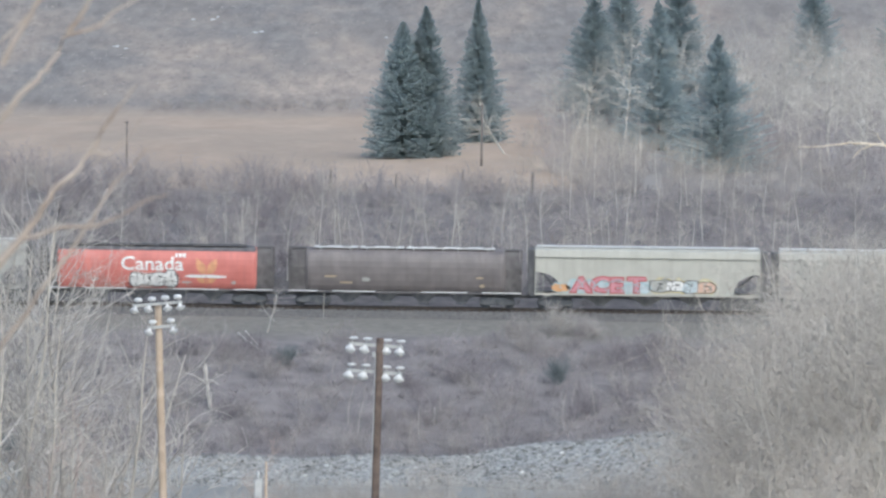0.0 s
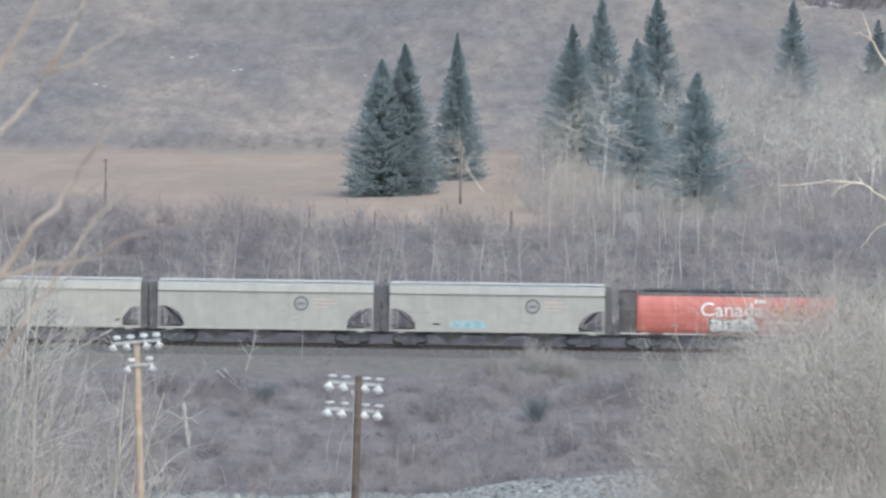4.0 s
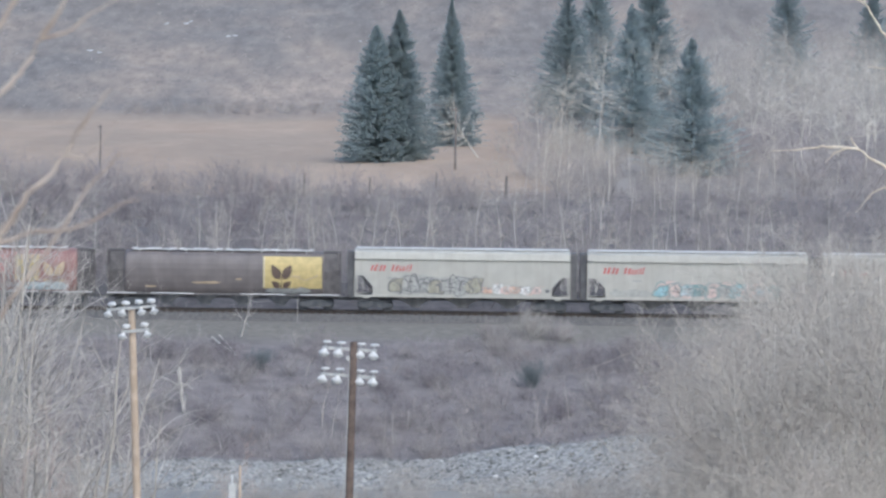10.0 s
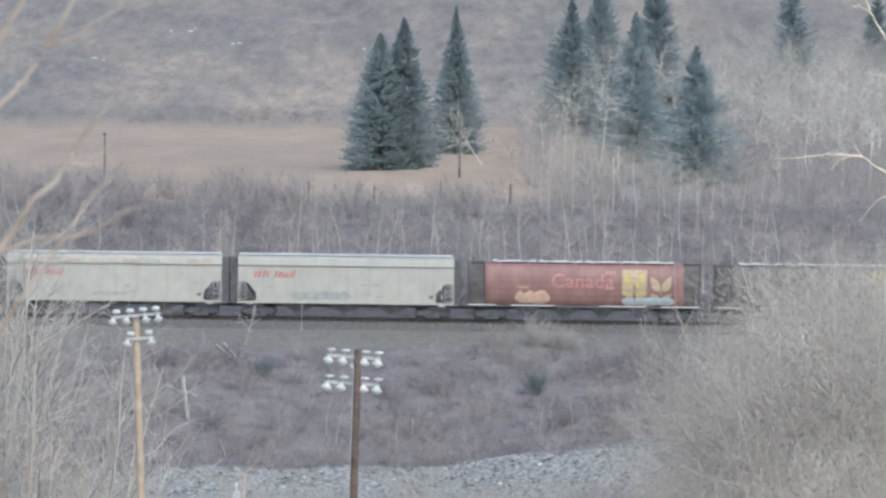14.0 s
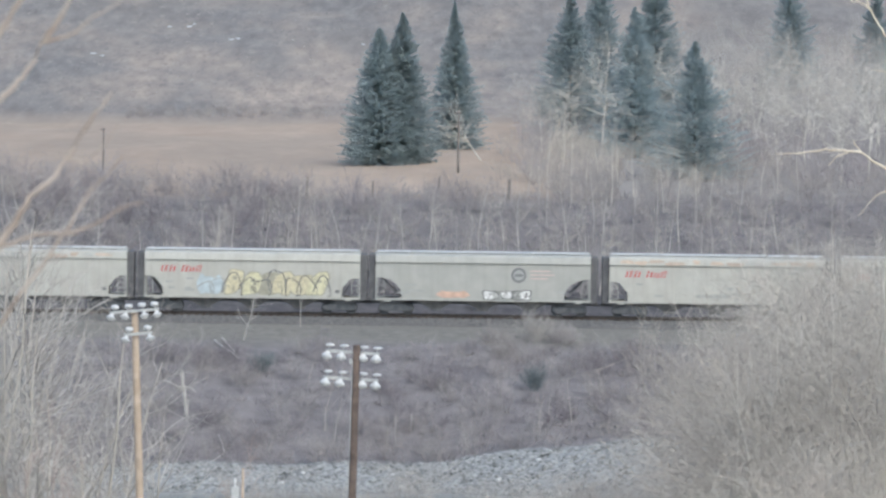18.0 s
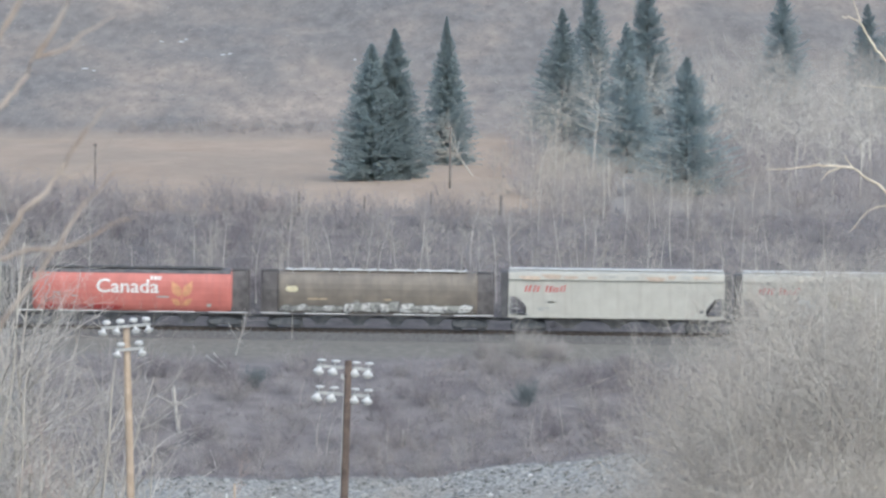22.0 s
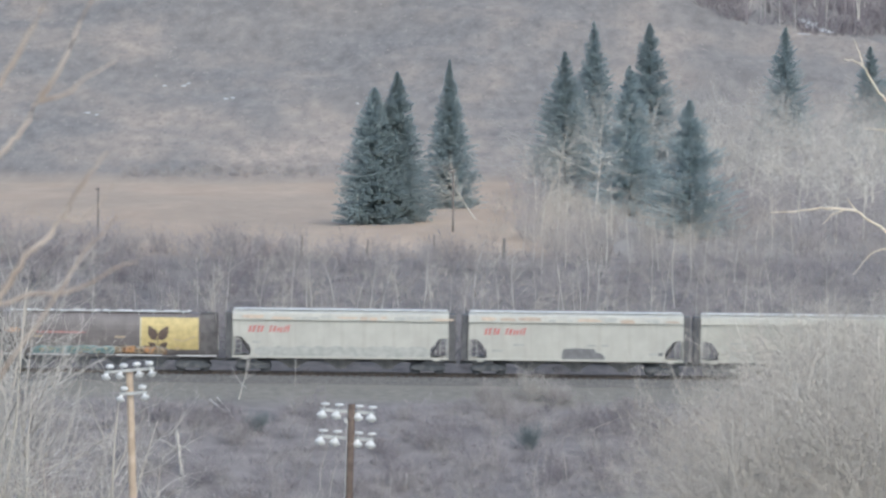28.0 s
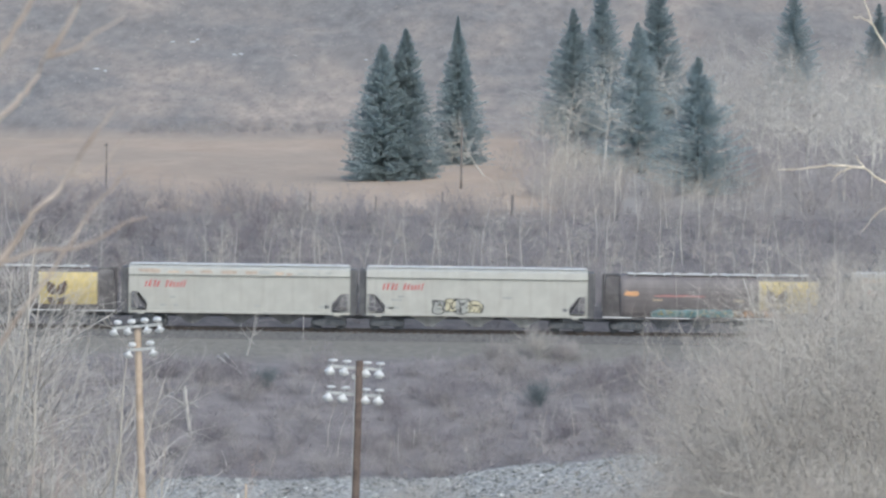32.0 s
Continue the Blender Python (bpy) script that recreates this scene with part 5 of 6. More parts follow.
class Decal:
    """Flat figures of one marking, in layers, laid on a car's side."""

    def __init__(self):
        self.bm = bmesh.new()
        self.inks = []
        self.layer = 0

    def ink(self, name):
        if name not in self.inks:
            self.inks.append(name)
        return self.inks.index(name)

    def poly(self, pts, ink, layer=0):
        k = self.ink(ink)
        vs = [self.bm.verts.new((x, layer, z)) for x, z in pts]
        es = [self.bm.edges.new((vs[i], vs[(i + 1) % len(vs)])) for i in range(len(vs))]
        for f in bmesh.ops.triangle_fill(self.bm, edges=es, use_beauty=True)["geom"]:
            if isinstance(f, bmesh.types.BMFace):
                f.material_index = k

    def stroke(self, pts, w, ink, layer=0):
        """One line of even width through the points."""
        k = self.ink(ink)
        left, right = [], []
        for i, (x, z) in enumerate(pts):
            xa, za = pts[max(i - 1, 0)]
            xb, zb = pts[min(i + 1, len(pts) - 1)]
            d = math.hypot(xb - xa, zb - za) or 1
            ox, oz = -(zb - za) / d * w / 2, (xb - xa) / d * w / 2
            left.append(self.bm.verts.new((x + ox, layer, z + oz)))
            right.append(self.bm.verts.new((x - ox, layer, z - oz)))
        for i in range(len(pts) - 1):
            f = self.bm.faces.new((left[i], left[i + 1], right[i + 1], right[i]))
            f.material_index = k

    def blob(self, x, z, w, h, ink, layer=0, seed=0, rag=0.12, n=18, square=0.6, skew=0.0):
        r = random.Random(seed)
        ph = [r.uniform(0, 6.28) for _ in range(3)]
        pts = []
        for i in range(n):
            a = 2 * math.pi * i / n
            c, s = math.cos(a), math.sin(a)
            k = 1 + rag * (math.sin(2 * a + ph[0]) * 0.5 + math.sin(3 * a + ph[1]) * 0.5 + math.sin(5 * a + ph[2]) * 0.35)
            px = math.copysign(abs(c) ** square, c) * w / 2 * k
            pz = math.copysign(abs(s) ** square, s) * h / 2 * k
            pts.append((x + px + skew * pz, z + pz))
        self.poly(pts, ink, layer)

    def text(self, words, x, z, size, ink, layer=0, bold=0.012, stretch=1.0):
        cu = bpy.data.curves.new("lettering", "FONT")
        cu.body, cu.size, cu.offset, cu.resolution_u = words, size, bold, 3
        ob = new("lettering", cu)
        bpy.context.view_layer.update()
        me = bpy.data.meshes.new_from_object(ob)
        bpy.data.objects.remove(ob)
        k = self.ink(ink)
        vs = [self.bm.verts.new((x + v.co.x * stretch, layer, z + v.co.y)) for v in me.vertices]
        for p in me.polygons:
            f = self.bm.faces.new([vs[i] for i in p.vertices])
            f.material_index = k
        bpy.data.meshes.remove(me)
        bpy.data.curves.remove(cu)

    def done(self, name, parent, side, label):
        bm = self.bm
        if side is round_side:
            for z in CYL_Z[1:-1]:
                bmesh.ops.bisect_plane(bm, geom=bm.verts[:] + bm.edges[:] + bm.faces[:], plane_co=(0, 0, z), plane_no=(0, 0, 1))
        for v in bm.verts:
            v.co.y = side(v.co.z) - 0.012 - 0.006 * v.co.y
        bmesh.ops.recalc_face_normals(bm, faces=bm.faces[:])
        for f in bm.faces:
            if f.normal.y > 0:
                f.normal_flip()
        me = bpy.data.meshes.new(name)
        bm.to_mesh(me)
        bm.free()
        for k in self.inks:
            me.materials.append(INK[k])
        return place(name, me, parent, label=label)


def letters(d, x0, x1, z0, z1, n, fills, edge, seed, layer=0, edge_w=0.10, skew=0.12, bars=True, bar_ink=None):
    """n letter-like swollen shapes side by side, with an outline and inner strokes."""
    r = random.Random(seed)
    w = (x1 - x0) / n
    for i in range(n):
        cx = x0 + w * (i + 0.5)
        h = (z1 - z0) * r.uniform(0.82, 1.0)
        cz = z0 + h / 2 + r.uniform(0, (z1 - z0) - h)
        s = seed * 31 + i
        if edge:
            d.blob(cx, cz, w * 1.08 + edge_w, h + edge_w, edge, layer, s, 0.16, skew=skew)
        d.blob(cx, cz, w * 1.0, h, fills[i % len(fills)], layer + 1, s, 0.16, skew=skew)
        ink = bar_ink or edge
        if bars and ink:
            kind = r.randrange(4)
            if kind in (0, 3):
                d.blob(cx + w * 0.06, cz + h * 0.16, w * 0.24, h * 0.16, ink, layer + 2, s + 7, 0.2)
            if kind in (1, 3):
                d.stroke([(cx - w * 0.12, cz - h * 0.10), (cx + w * 0.42, cz - h * 0.16)], 0.05, ink, layer + 2)
            if kind in (1, 2):
                d.stroke([(cx + w * 0.02, cz + h * 0.40), (cx + w * 0.05, cz + h * 0.02)], 0.05, ink, layer + 2)
            if kind in (0, 2):
                d.stroke([(cx - w * 0.06, cz - h * 0.46), (cx - w * 0.02, cz - h * 0.18)], 0.06, ink, layer + 2)


# -- shared small parts of the cars --
_car = {}


def shared(key, make):
    if key not in _car:
        _car[key] = make()
    return _car[key]


def wheelset_mesh():
    bm = bmesh.new()
    rod(bm, (0, -0.95, 0), (0, 0.95, 0), 0.075, sides=10)
    for s in (-1, 1):
        def ring(r, y):
            return [(r * math.cos(2 * math.pi * k / 20), s * y, r * math.sin(2 * math.pi * k / 20)) for k in range(20)]
        loft(bm, [ring(0.46, 0.67), ring(0.46, 0.70), ring(0.42, 0.71), ring(0.42, 0.79), ring(0.36, 0.80), ring(0.32, 0.76), ring(0.14, 0.76), ring(0.12, 0.82)])
    return bm_mesh("wheelset", bm, M_UNDER)


def side_frame_mesh():
    bm = bmesh.new()
    o = ((-1.22, 0.34), (-1.22, 0.60), (-0.85, 0.66), (-0.45, 0.82), (0.45, 0.82), (0.85, 0.66), (1.22, 0.60), (1.22, 0.34), (0.95, 0.36), (0.55, 0.24), (-0.55, 0.24), (-0.95, 0.36))
    prism(bm, o, -0.09, 0.09)
    for x in (-0.9, 0.9):
        rod(bm, (x, -0.16, 0.42), (x, 0.1, 0.42), 0.15, sides=10)
    for x in (-0.16, 0.0, 0.16):
        rod(bm, (x, -0.12, 0.26), (x, -0.12, 0.55), 0.06, sides=6)
    return bm_mesh("side_frame", bm, M_UNDER)


def bolster_mesh():
    bm = bmesh.new()
    box(bm, -0.22, 0.22, -1.0, 1.0, 0.50, 0.80, 0.03)
    return bm_mesh("bolster", bm, M_UNDER)


WHEELSETS = []


def truck(car, x):
    b = place("truck", shared("bolster", bolster_mesh), car, (x, 0, 0), "dark two-axle truck")
    for y in (-1.02, 1.02):
        place("side_frame", shared("side_frame", side_frame_mesh), b, (0, y, 0))
    for dx in (-0.88, 0.88):
        WHEELSETS.append((place("wheelset", shared("wheelset", wheelset_mesh), b, (dx, 0, 0.42)), dx))


def coupler(car, x, s):
    def make():
        bm = bmesh.new()
        box(bm, -0.35, 0.12, -0.09, 0.09, 0.78, 0.96, 0.02)
        prism(bm, ((0.10, 0.74), (0.36, 0.74), (0.36, 1.0), (0.10, 1.0)), -0.13, 0.13)
        return bm_mesh("coupler", bm, M_UNDER)
    ob = place("coupler", shared("coupler", make), car, (x, 0, 0))
    if s < 0:
        ob.rotation_euler = (0, 0, math.pi)


def outlet(car, x, w=2.3, m=None):
    def make():
        bm = bmesh.new()
        loft(bm, [[(-w / 2, -1.1, 1.12), (w / 2, -1.1, 1.12), (w / 2, 1.1, 1.12), (-w / 2, 1.1, 1.12)], [(-0.35, -0.85, 0.42), (0.35, -0.85, 0.42), (0.35, 0.85, 0.42), (-0.35, 0.85, 0.42)]])
        box(bm, -0.42, 0.42, -0.9, 0.9, 0.30, 0.42, 0.02)
        return bm_mesh("hopper_outlet", bm, m or M_GREY)
    place("hopper_outlet", shared(("outlet", w, m), make), car, (x, 0, 0))


def ladder(car, x, y, z0, z1, w, m, name="ladder"):
    def make():
        bm = bmesh.new()
        for dx in (-w / 2, w / 2):
            box(bm, dx - 0.02, dx + 0.02, -0.02, 0.02, z0, z1)
        for i in range(int((z1 - z0) / 0.38) + 1):
            z = z0 + 0.12 + 0.38 * i
            if z < z1:
                box(bm, -w / 2, w / 2, -0.015, 0.015, z - 0.015, z + 0.015)
        return bm_mesh(name, bm, m)
    return place(name, shared((name, z0, z1, w, m), make), car, (x, y, 0))


def slab_car(L, material, round_ends=False, label="", pale_outlets=False):
    """A flat-sided covered hopper: L metres over its side sheets."""
    h = L / 2
    car = thing("covered_hopper_car", label, "freight car", "freight train")
    key = (round(L, 2), material, round_ends)

    def sheet():
        bm = bmesh.new()
        if round_ends:
            cut = [(1.95, 1.22), (1.90, 1.75), (1.60, 2.25), (1.05, 2.62), (0.50, 2.74), (0.06, 2.76)]
        else:
            cut = [(1.36, 1.22), (1.36, 1.85), (0.72, 2.62), (0.06, 2.66)]
        right = [(h - a, b) for a, b in cut]
        leftc = [(-h + a, b) for a, b in cut]
        o = leftc + [(-h + 0.06, 3.86), (h - 0.06, 3.86)] + right[::-1]
        prism(bm, o, -1.53, -1.48)
        return bm_mesh("side_panel", bm, material)
    me = shared(("sheet", key), sheet)
    place("side_panel", me, car)
    far = place("side_panel", me, car)
    far.rotation_euler = (0, 0, math.pi)

    def roof():
        bm = bmesh.new()
        prof = [(-1.53, 3.88), (-1.65, 3.90), (-1.64, 3.98), (-1.57, 4.38), (-1.38, 4.50), (-0.75, 4.60), (0, 4.63), (0.75, 4.60), (1.38, 4.50), (1.57, 4.38), (1.64, 3.98), (1.65, 3.90), (1.53, 3.88)]
        loft(bm, [[(x, y, z) for y, z in prof] for x in (-h, h)])
        return bm_mesh("roof", bm, material)
    place("roof", shared(("roof", key), roof), car)

    # end sheets coloured dark for the shade below the roof's overhang
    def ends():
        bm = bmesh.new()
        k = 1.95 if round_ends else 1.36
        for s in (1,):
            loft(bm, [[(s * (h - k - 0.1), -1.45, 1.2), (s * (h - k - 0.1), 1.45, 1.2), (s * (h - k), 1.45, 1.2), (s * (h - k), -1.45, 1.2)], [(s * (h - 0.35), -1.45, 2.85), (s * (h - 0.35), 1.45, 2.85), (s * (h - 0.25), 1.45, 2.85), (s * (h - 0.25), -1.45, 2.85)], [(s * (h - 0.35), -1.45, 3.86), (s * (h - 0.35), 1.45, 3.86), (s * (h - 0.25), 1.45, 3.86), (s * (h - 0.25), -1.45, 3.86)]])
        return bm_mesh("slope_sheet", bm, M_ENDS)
    place("slope_sheet", shared(("ends", key), ends), car, label="sloping end sheet with shade put into its colour")
    place("slope_sheet", shared(("ends", key), ends), car, label="sloping end sheet with shade put into its colour").rotation_euler = (0, 0, math.pi)

    def sill():
        bm = bmesh.new()
        box(bm, -h, h, -0.06, 0.06, 1.08, 1.24, 0.01)
        for x in (-h + 0.9, h - 0.9):
            box(bm, x - 0.25, x + 0.25, -0.05, 0.05, 0.98, 1.08)
        return bm_mesh("side_sill", bm, material)
    me = shared(("sill", key), sill)
    place("side_sill", me, car, (0, -1.50, 0))
    place("side_sill", me, car, (0, 1.50, 0))

    def post():
        bm = bmesh.new()
        box(bm, -0.05, 0.05, -0.05, 0.05, 1.24, 3.86)
        return bm_mesh("corner_post", bm, material)
    for x in (-h + 0.05, h - 0.05):
        for y in (-1.49, 1.49):
            place("corner_post", shared(("post", material), post), car, (x, y, 0))
    for s in (-1, 1):
        ladder(car, s * (h - 0.42), -1.50, 1.24, 2.66, 0.42, material)
        ladder(car, s * (h + 0.06), -1.05, 1.1, 4.55, 0.5, M_ENDS, "end_ladder").rotation_euler = (0, 0, math.pi / 2)
        coupler(car, s * (h + 0.25), s)
        truck(car, s * (h - 1.55))

    # solid dark block added to darken the gap between cars, plus a brake wheel
    def gap_mesh():
        bm = bmesh.new()
        box(bm, -0.02, 0.52, -1.25, 1.25, 1.05, 4.45, 0.05)
        rod(bm, (0.52, 0.35, 3.0), (0.57, 0.35, 3.0), 0.28, sides=14)
        return bm_mesh("end_box", bm, M_ENDS)
    for s in (-1, 1):
        ob = place("end_box", shared("gap_mesh", gap_mesh), car, (s * h, 0, 0), "dark block with a brake wheel, added to darken the gap between cars")
        if s < 0:
            ob.rotation_euler = (0, 0, math.pi)

    def centre():
        bm = bmesh.new()
        box(bm, -h - 0.15, h + 0.15, -0.35, 0.35, 0.80, 1.10)
        for s in (-1, 1):
            box(bm, s * h - 0.3, s * h + 0.3, -1.45, 1.45, 1.0, 1.14)
            box(bm, s * (h - 1.55) - 0.3, s * (h - 1.55) + 0.3, -1.3, 1.3, 0.82, 1.08)
        return bm_mesh("centre_sill", bm, M_UNDER)
    place("centre_sill", shared(("centre", round(L, 2)), centre), car)
    for x in (-3.5, 0.0, 3.5):
        outlet(car, x, 3.1, M_PALE_OUTLET if pale_outlets else M_GREY)

    def walk_board():
        bm = bmesh.new()
        box(bm, -h + 0.1, h - 0.1, -0.95, -0.45, 4.66, 4.71)
        box(bm, -h + 0.1, h - 0.1, 0.45, 0.95, 4.66, 4.71)
        for i in range(9):
            x = -h + 0.6 + i * (L - 1.2) / 8
            box(bm, x - 0.04, x + 0.04, -0.95, 0.95, 4.56, 4.66)
        return bm_mesh("roof_walkway", bm, M_GALV)
    place("roof_walkway", shared(("walk", round(L, 2)), walk_board), car)

    def hatch():
        bm = bmesh.new()
        box(bm, -h * 0.44, h * 0.44, -0.36, 0.36, 4.60, 4.70, 0.03)
        return bm_mesh("roof_hatch", bm, M_GALV)
    for x in (-h * 0.47, h * 0.47):
        place("roof_hatch", shared(("hatch", round(L, 2)), hatch), car, (x, 0, 0))
    return car


def tank_car(material, walkway, label=""):
    """A cylindrical-sided covered hopper, 14.8 m over its body."""
    h = 7.4
    car = thing("cylindrical_hopper_car", label, "freight car", "freight train")

    def body():
        bm = bmesh.new()
        prof = [(-w, z) for z, w in zip(CYL_Z, CYL_W)] + [(w, z) for z, w in zip(CYL_Z[::-1], CYL_W[::-1])]
        rings = []
        for x, k in ((-h, 0.90), (-h + 0.12, 0.975), (-h + 0.35, 1.0), (h - 0.35, 1.0), (h - 0.12, 0.975), (h, 0.90)):
            rings.append([(x, y * k, 2.8 + (z - 2.8) * k) for y, z in prof])
        loft(bm, rings)
        return bm_mesh("body", bm, material, False)
    place("body", shared(("tank", material), body), car)

    if material is M_RED:
        def cap():
            bm = bmesh.new()
            arc = [(1.245, 3.985), (1.05, 4.165), (0.71, 4.318), (0.40, 4.378)]
            ring = [(-y, z) for y, z in arc] + arc[::-1]
            loft(bm, [[(x, y * k, 2.8 + (z - 2.8) * k) for y, z in ring] for x, k in ((-h + 0.1, 0.975), (-h + 0.35, 1.0), (h - 0.35, 1.0), (h - 0.1, 0.975))])
            return bm_mesh("roof", bm, M_DARKWALK)
        place("roof", shared("red_cap", cap), car, label="dark grey roof")

    def sill():
        bm = bmesh.new()
        box(bm, -h - 1.3, h + 1.3, -0.07, 0.07, 1.05, 1.19, 0.01)
        return bm_mesh("side_sill", bm, M_DARKWALK)
    for y in (-1.42, 1.42):
        place("side_sill", shared("tank_sill", sill), car, (0, y, 0))

    def edge():
        return bm_mesh("sill_edge", box(bmesh.new(), -0.5, 0.5, -0.02, 0.02, 1.14, 1.21), M_GALV)
    for x0, x1 in ((-h - 1.25, -h + 0.9), (-h + 2.0, -h + 5.2), (1.2, 4.6), (h - 1.7, h + 1.2)):
        place("sill_edge", shared("tank_edge", edge), car, ((x0 + x1) / 2, -1.50, 0), "pale worn edge of the sill").scale = (x1 - x0, 1, 1)

    def frame_end():
        bm = bmesh.new()
        box(bm, -0.04, 0.04, -1.4, 1.4, 1.05, 1.15)
        for y in (-1.3, -0.5, 0.5, 1.3):
            box(bm, -0.05, 0.05, y - 0.05, y + 0.05, 1.1, 4.3 if abs(y) < 1 else 3.5)
        box(bm, -1.15, 0.05, -1.4, 1.4, 1.08, 1.16)
        # solid block added inside the frame so that the open end looks dark
        loft(bm, [[(-1.25, -1.2, 1.2), (-1.25, 1.2, 1.2), (-0.06, 1.2, 1.2), (-0.06, -1.2, 1.2)], [(-1.25, -1.25, 2.9), (-1.25, 1.25, 2.9), (-0.08, 1.25, 2.9), (-0.08, -1.25, 2.9)], [(-1.25, -0.8, 4.22), (-1.25, 0.8, 4.22), (-0.16, 0.8, 4.22), (-0.16, -0.8, 4.22)]])
        box(bm, -1.2, 0.05, -0.8, 0.8, 4.28, 4.34)
        return bm_mesh("end_frame", bm, M_PLATFORM)
    for s in (-1, 1):
        ob = place("end_frame", shared("tank_end", frame_end), car, (s * (h + 1.2), 0, 0), "dark braced end platform, filled by an added solid block")
        if s < 0:
            ob.rotation_euler = (0, 0, math.pi)
        ladder(car, s * (h + 0.75), -1.42, 1.1, 3.9, 0.45, M_PLATFORM)
        coupler(car, s * (h + 1.35), s)
        truck(car, s * (h - 0.55))

    def centre():
        bm = bmesh.new()
        box(bm, -h - 1.3, h + 1.3, -0.35, 0.35, 0.80, 1.10)
        return bm_mesh("centre_sill", bm, M_UNDER)
    place("centre_sill", shared("tank_centre", centre), car)
    for x in (-4.2, -1.4, 1.4, 4.2):
        outlet(car, x, 2.2, M_UNDER)

    def board():
        bm = bmesh.new()
        box(bm, -1.62, 1.62, -0.265, 0.265, 4.37, 4.45)
        for x in (-1.1, 1.1):
            box(bm, x - 0.04, x + 0.04, -0.2, 0.2, 4.20, 4.38)
        return bm_mesh("running_board", bm, walkway)
    for x in (-5.2, -1.75, 1.7, 5.0):
        for y in (-0.68, 0.68):
            place("running_board", shared(("tank_walk", walkway), board), car, (x, y, 0), "white running board" if walkway is M_GALV else "dark running board")

    def hatch():
        bm = bmesh.new()
        rod(bm, (0, 0, 4.34), (0, 0, 4.50), 0.36, 0.30, 12)
        return bm_mesh("roof_hatch", bm, M_DARKWALK if material is M_RED else material)
    for i in range(8):
        place("roof_hatch", shared(("tank_hatch", material), hatch), car, (-6.1 + i * 1.74, 0, 0))
    return car


# -- markings --


def wordmark(car, h, at=28):
    """Two short slanted groups of plain red bars in place of the railway's name."""
    x = -h + at * PXM
    z0, z1, sk = 3.0, 3.5, 0.14
    for w, hh, gap in ((0.12, 0.92, 0.16), (0.14, 0.98, 0.22), (0.12, 1.0, 0.14), (0.13, 0.9, 0.50), (0.13, 1.0, 0.15), (0.15, 0.9, 0.14), (0.12, 0.7, 0.12), (0.13, 0.72, 0.14), (0.10, 0.95, 0.13), (0.10, 1.05, 0.0)):
        zt = z0 + (z1 - z0) * hh
        k = sk * hh
        d = Decal()
        d.poly([(x, z0), (x + w, z0), (x + w + k, zt), (x + k, zt)], "red", 0)
        d.done("lettering_bar", car, flat_side, "slanted red bar")
        x += w + gap


def emblem(car, h, at=253):
    d = Decal()
    x, z = -h + at * PXM, 3.05
    ring = [(x + 0.56 * math.cos(a), z + 0.56 * math.sin(a)) for a in (2 * math.pi * k / 28 for k in range(28))]
    d.poly(ring, "darkgrey", 0)
    d.poly([(x + 0.40 * math.cos(a), z + 0.40 * math.sin(a)) for a in (2 * math.pi * k / 24 for k in range(24))], "grey", 1)
    d.poly([(x - 0.34, z - 0.10), (x + 0.34, z - 0.10), (x + 0.24, z + 0.08), (x - 0.24, z + 0.08)], "darkgrey", 2)
    for i, w in enumerate((1.5, 1.8, 1.3)):
        d.poly([(x + 0.85, z + 0.28 - i * 0.28), (x + 0.85 + w, z + 0.28 - i * 0.28), (x + 0.85 + w, z + 0.36 - i * 0.28), (x + 0.85, z + 0.36 - i * 0.28)], "fadedpink", 0)
    d.done("emblem", car, flat_side, "faded round emblem with pale red lines")


def small_data(car, h, seed, side=flat_side, ink="grey", n=5):
    """Rows of tiny stencilled data and smudges, as plain bars."""
    r = random.Random(seed)
    for i in range(n):
        d = Decal()
        x = -h + r.choice((1.6, 2.4, 3.0, 2 * h * 0.55, 2 * h * 0.62, 2 * h - 2.4)) + r.uniform(-0.2, 0.4)
        z = r.choice((1.6, 1.75, 2.2, 2.45))
        w = r.uniform(0.35, 0.9)
        d.poly([(x, z), (x + w, z), (x + w, z + 0.12), (x, z + 0.12)], ink, 0)
        d.done("stencilled_line", car, side, "small stencilled bar")
    d = Decal()
    x = h - 1.85
    d.poly([(x, 1.55), (x + 0.32, 1.55), (x + 0.32, 1.78), (x, 1.78)], "darkgrey" if side is flat_side else ink, 0)
    d.done("stencilled_box", car, side, "small dark stencilled box")


def smear(car, h, u0, u1, z0, z1, ink, seed, side=flat_side, edge=None, name="painted_over_patch", label="blotchy painted-over patch"):
    d = Decal()
    r = random.Random(seed)
    x0, x1 = -h + u0 * PXM, -h + u1 * PXM
    n = max(6, int((x1 - x0) / 0.35))
    xs_ = [x0 + (x1 - x0) * k / n for k in range(n + 1)]
    top = [z1 - (z1 - z0) * (r.uniform(0, 0.28) if 0 < k < n else 0.45) for k in range(n + 1)]
    bot = [z0 + (z1 - z0) * (r.uniform(0, 0.10) if 0 < k < n else 0.3) for k in range(n + 1)]
    if edge:
        d.poly(list(zip(xs_, [z - 0.05 for z in bot])) + list(zip(xs_, [z + 0.05 for z in top]))[::-1], edge, 0)
    d.poly(list(zip(xs_, bot)) + list(zip(xs_, top))[::-1], ink, 1)
    if edge:
        for k in range(n // 2):
            x = r.uniform(x0, x1 - 0.3)
            z = r.uniform(z0, z1)
            d.stroke([(x, z), (x + r.uniform(0.15, 0.4), z + r.uniform(-0.3, 0.3))], 0.05, edge, 2)
    d.done(name, car, side, label)


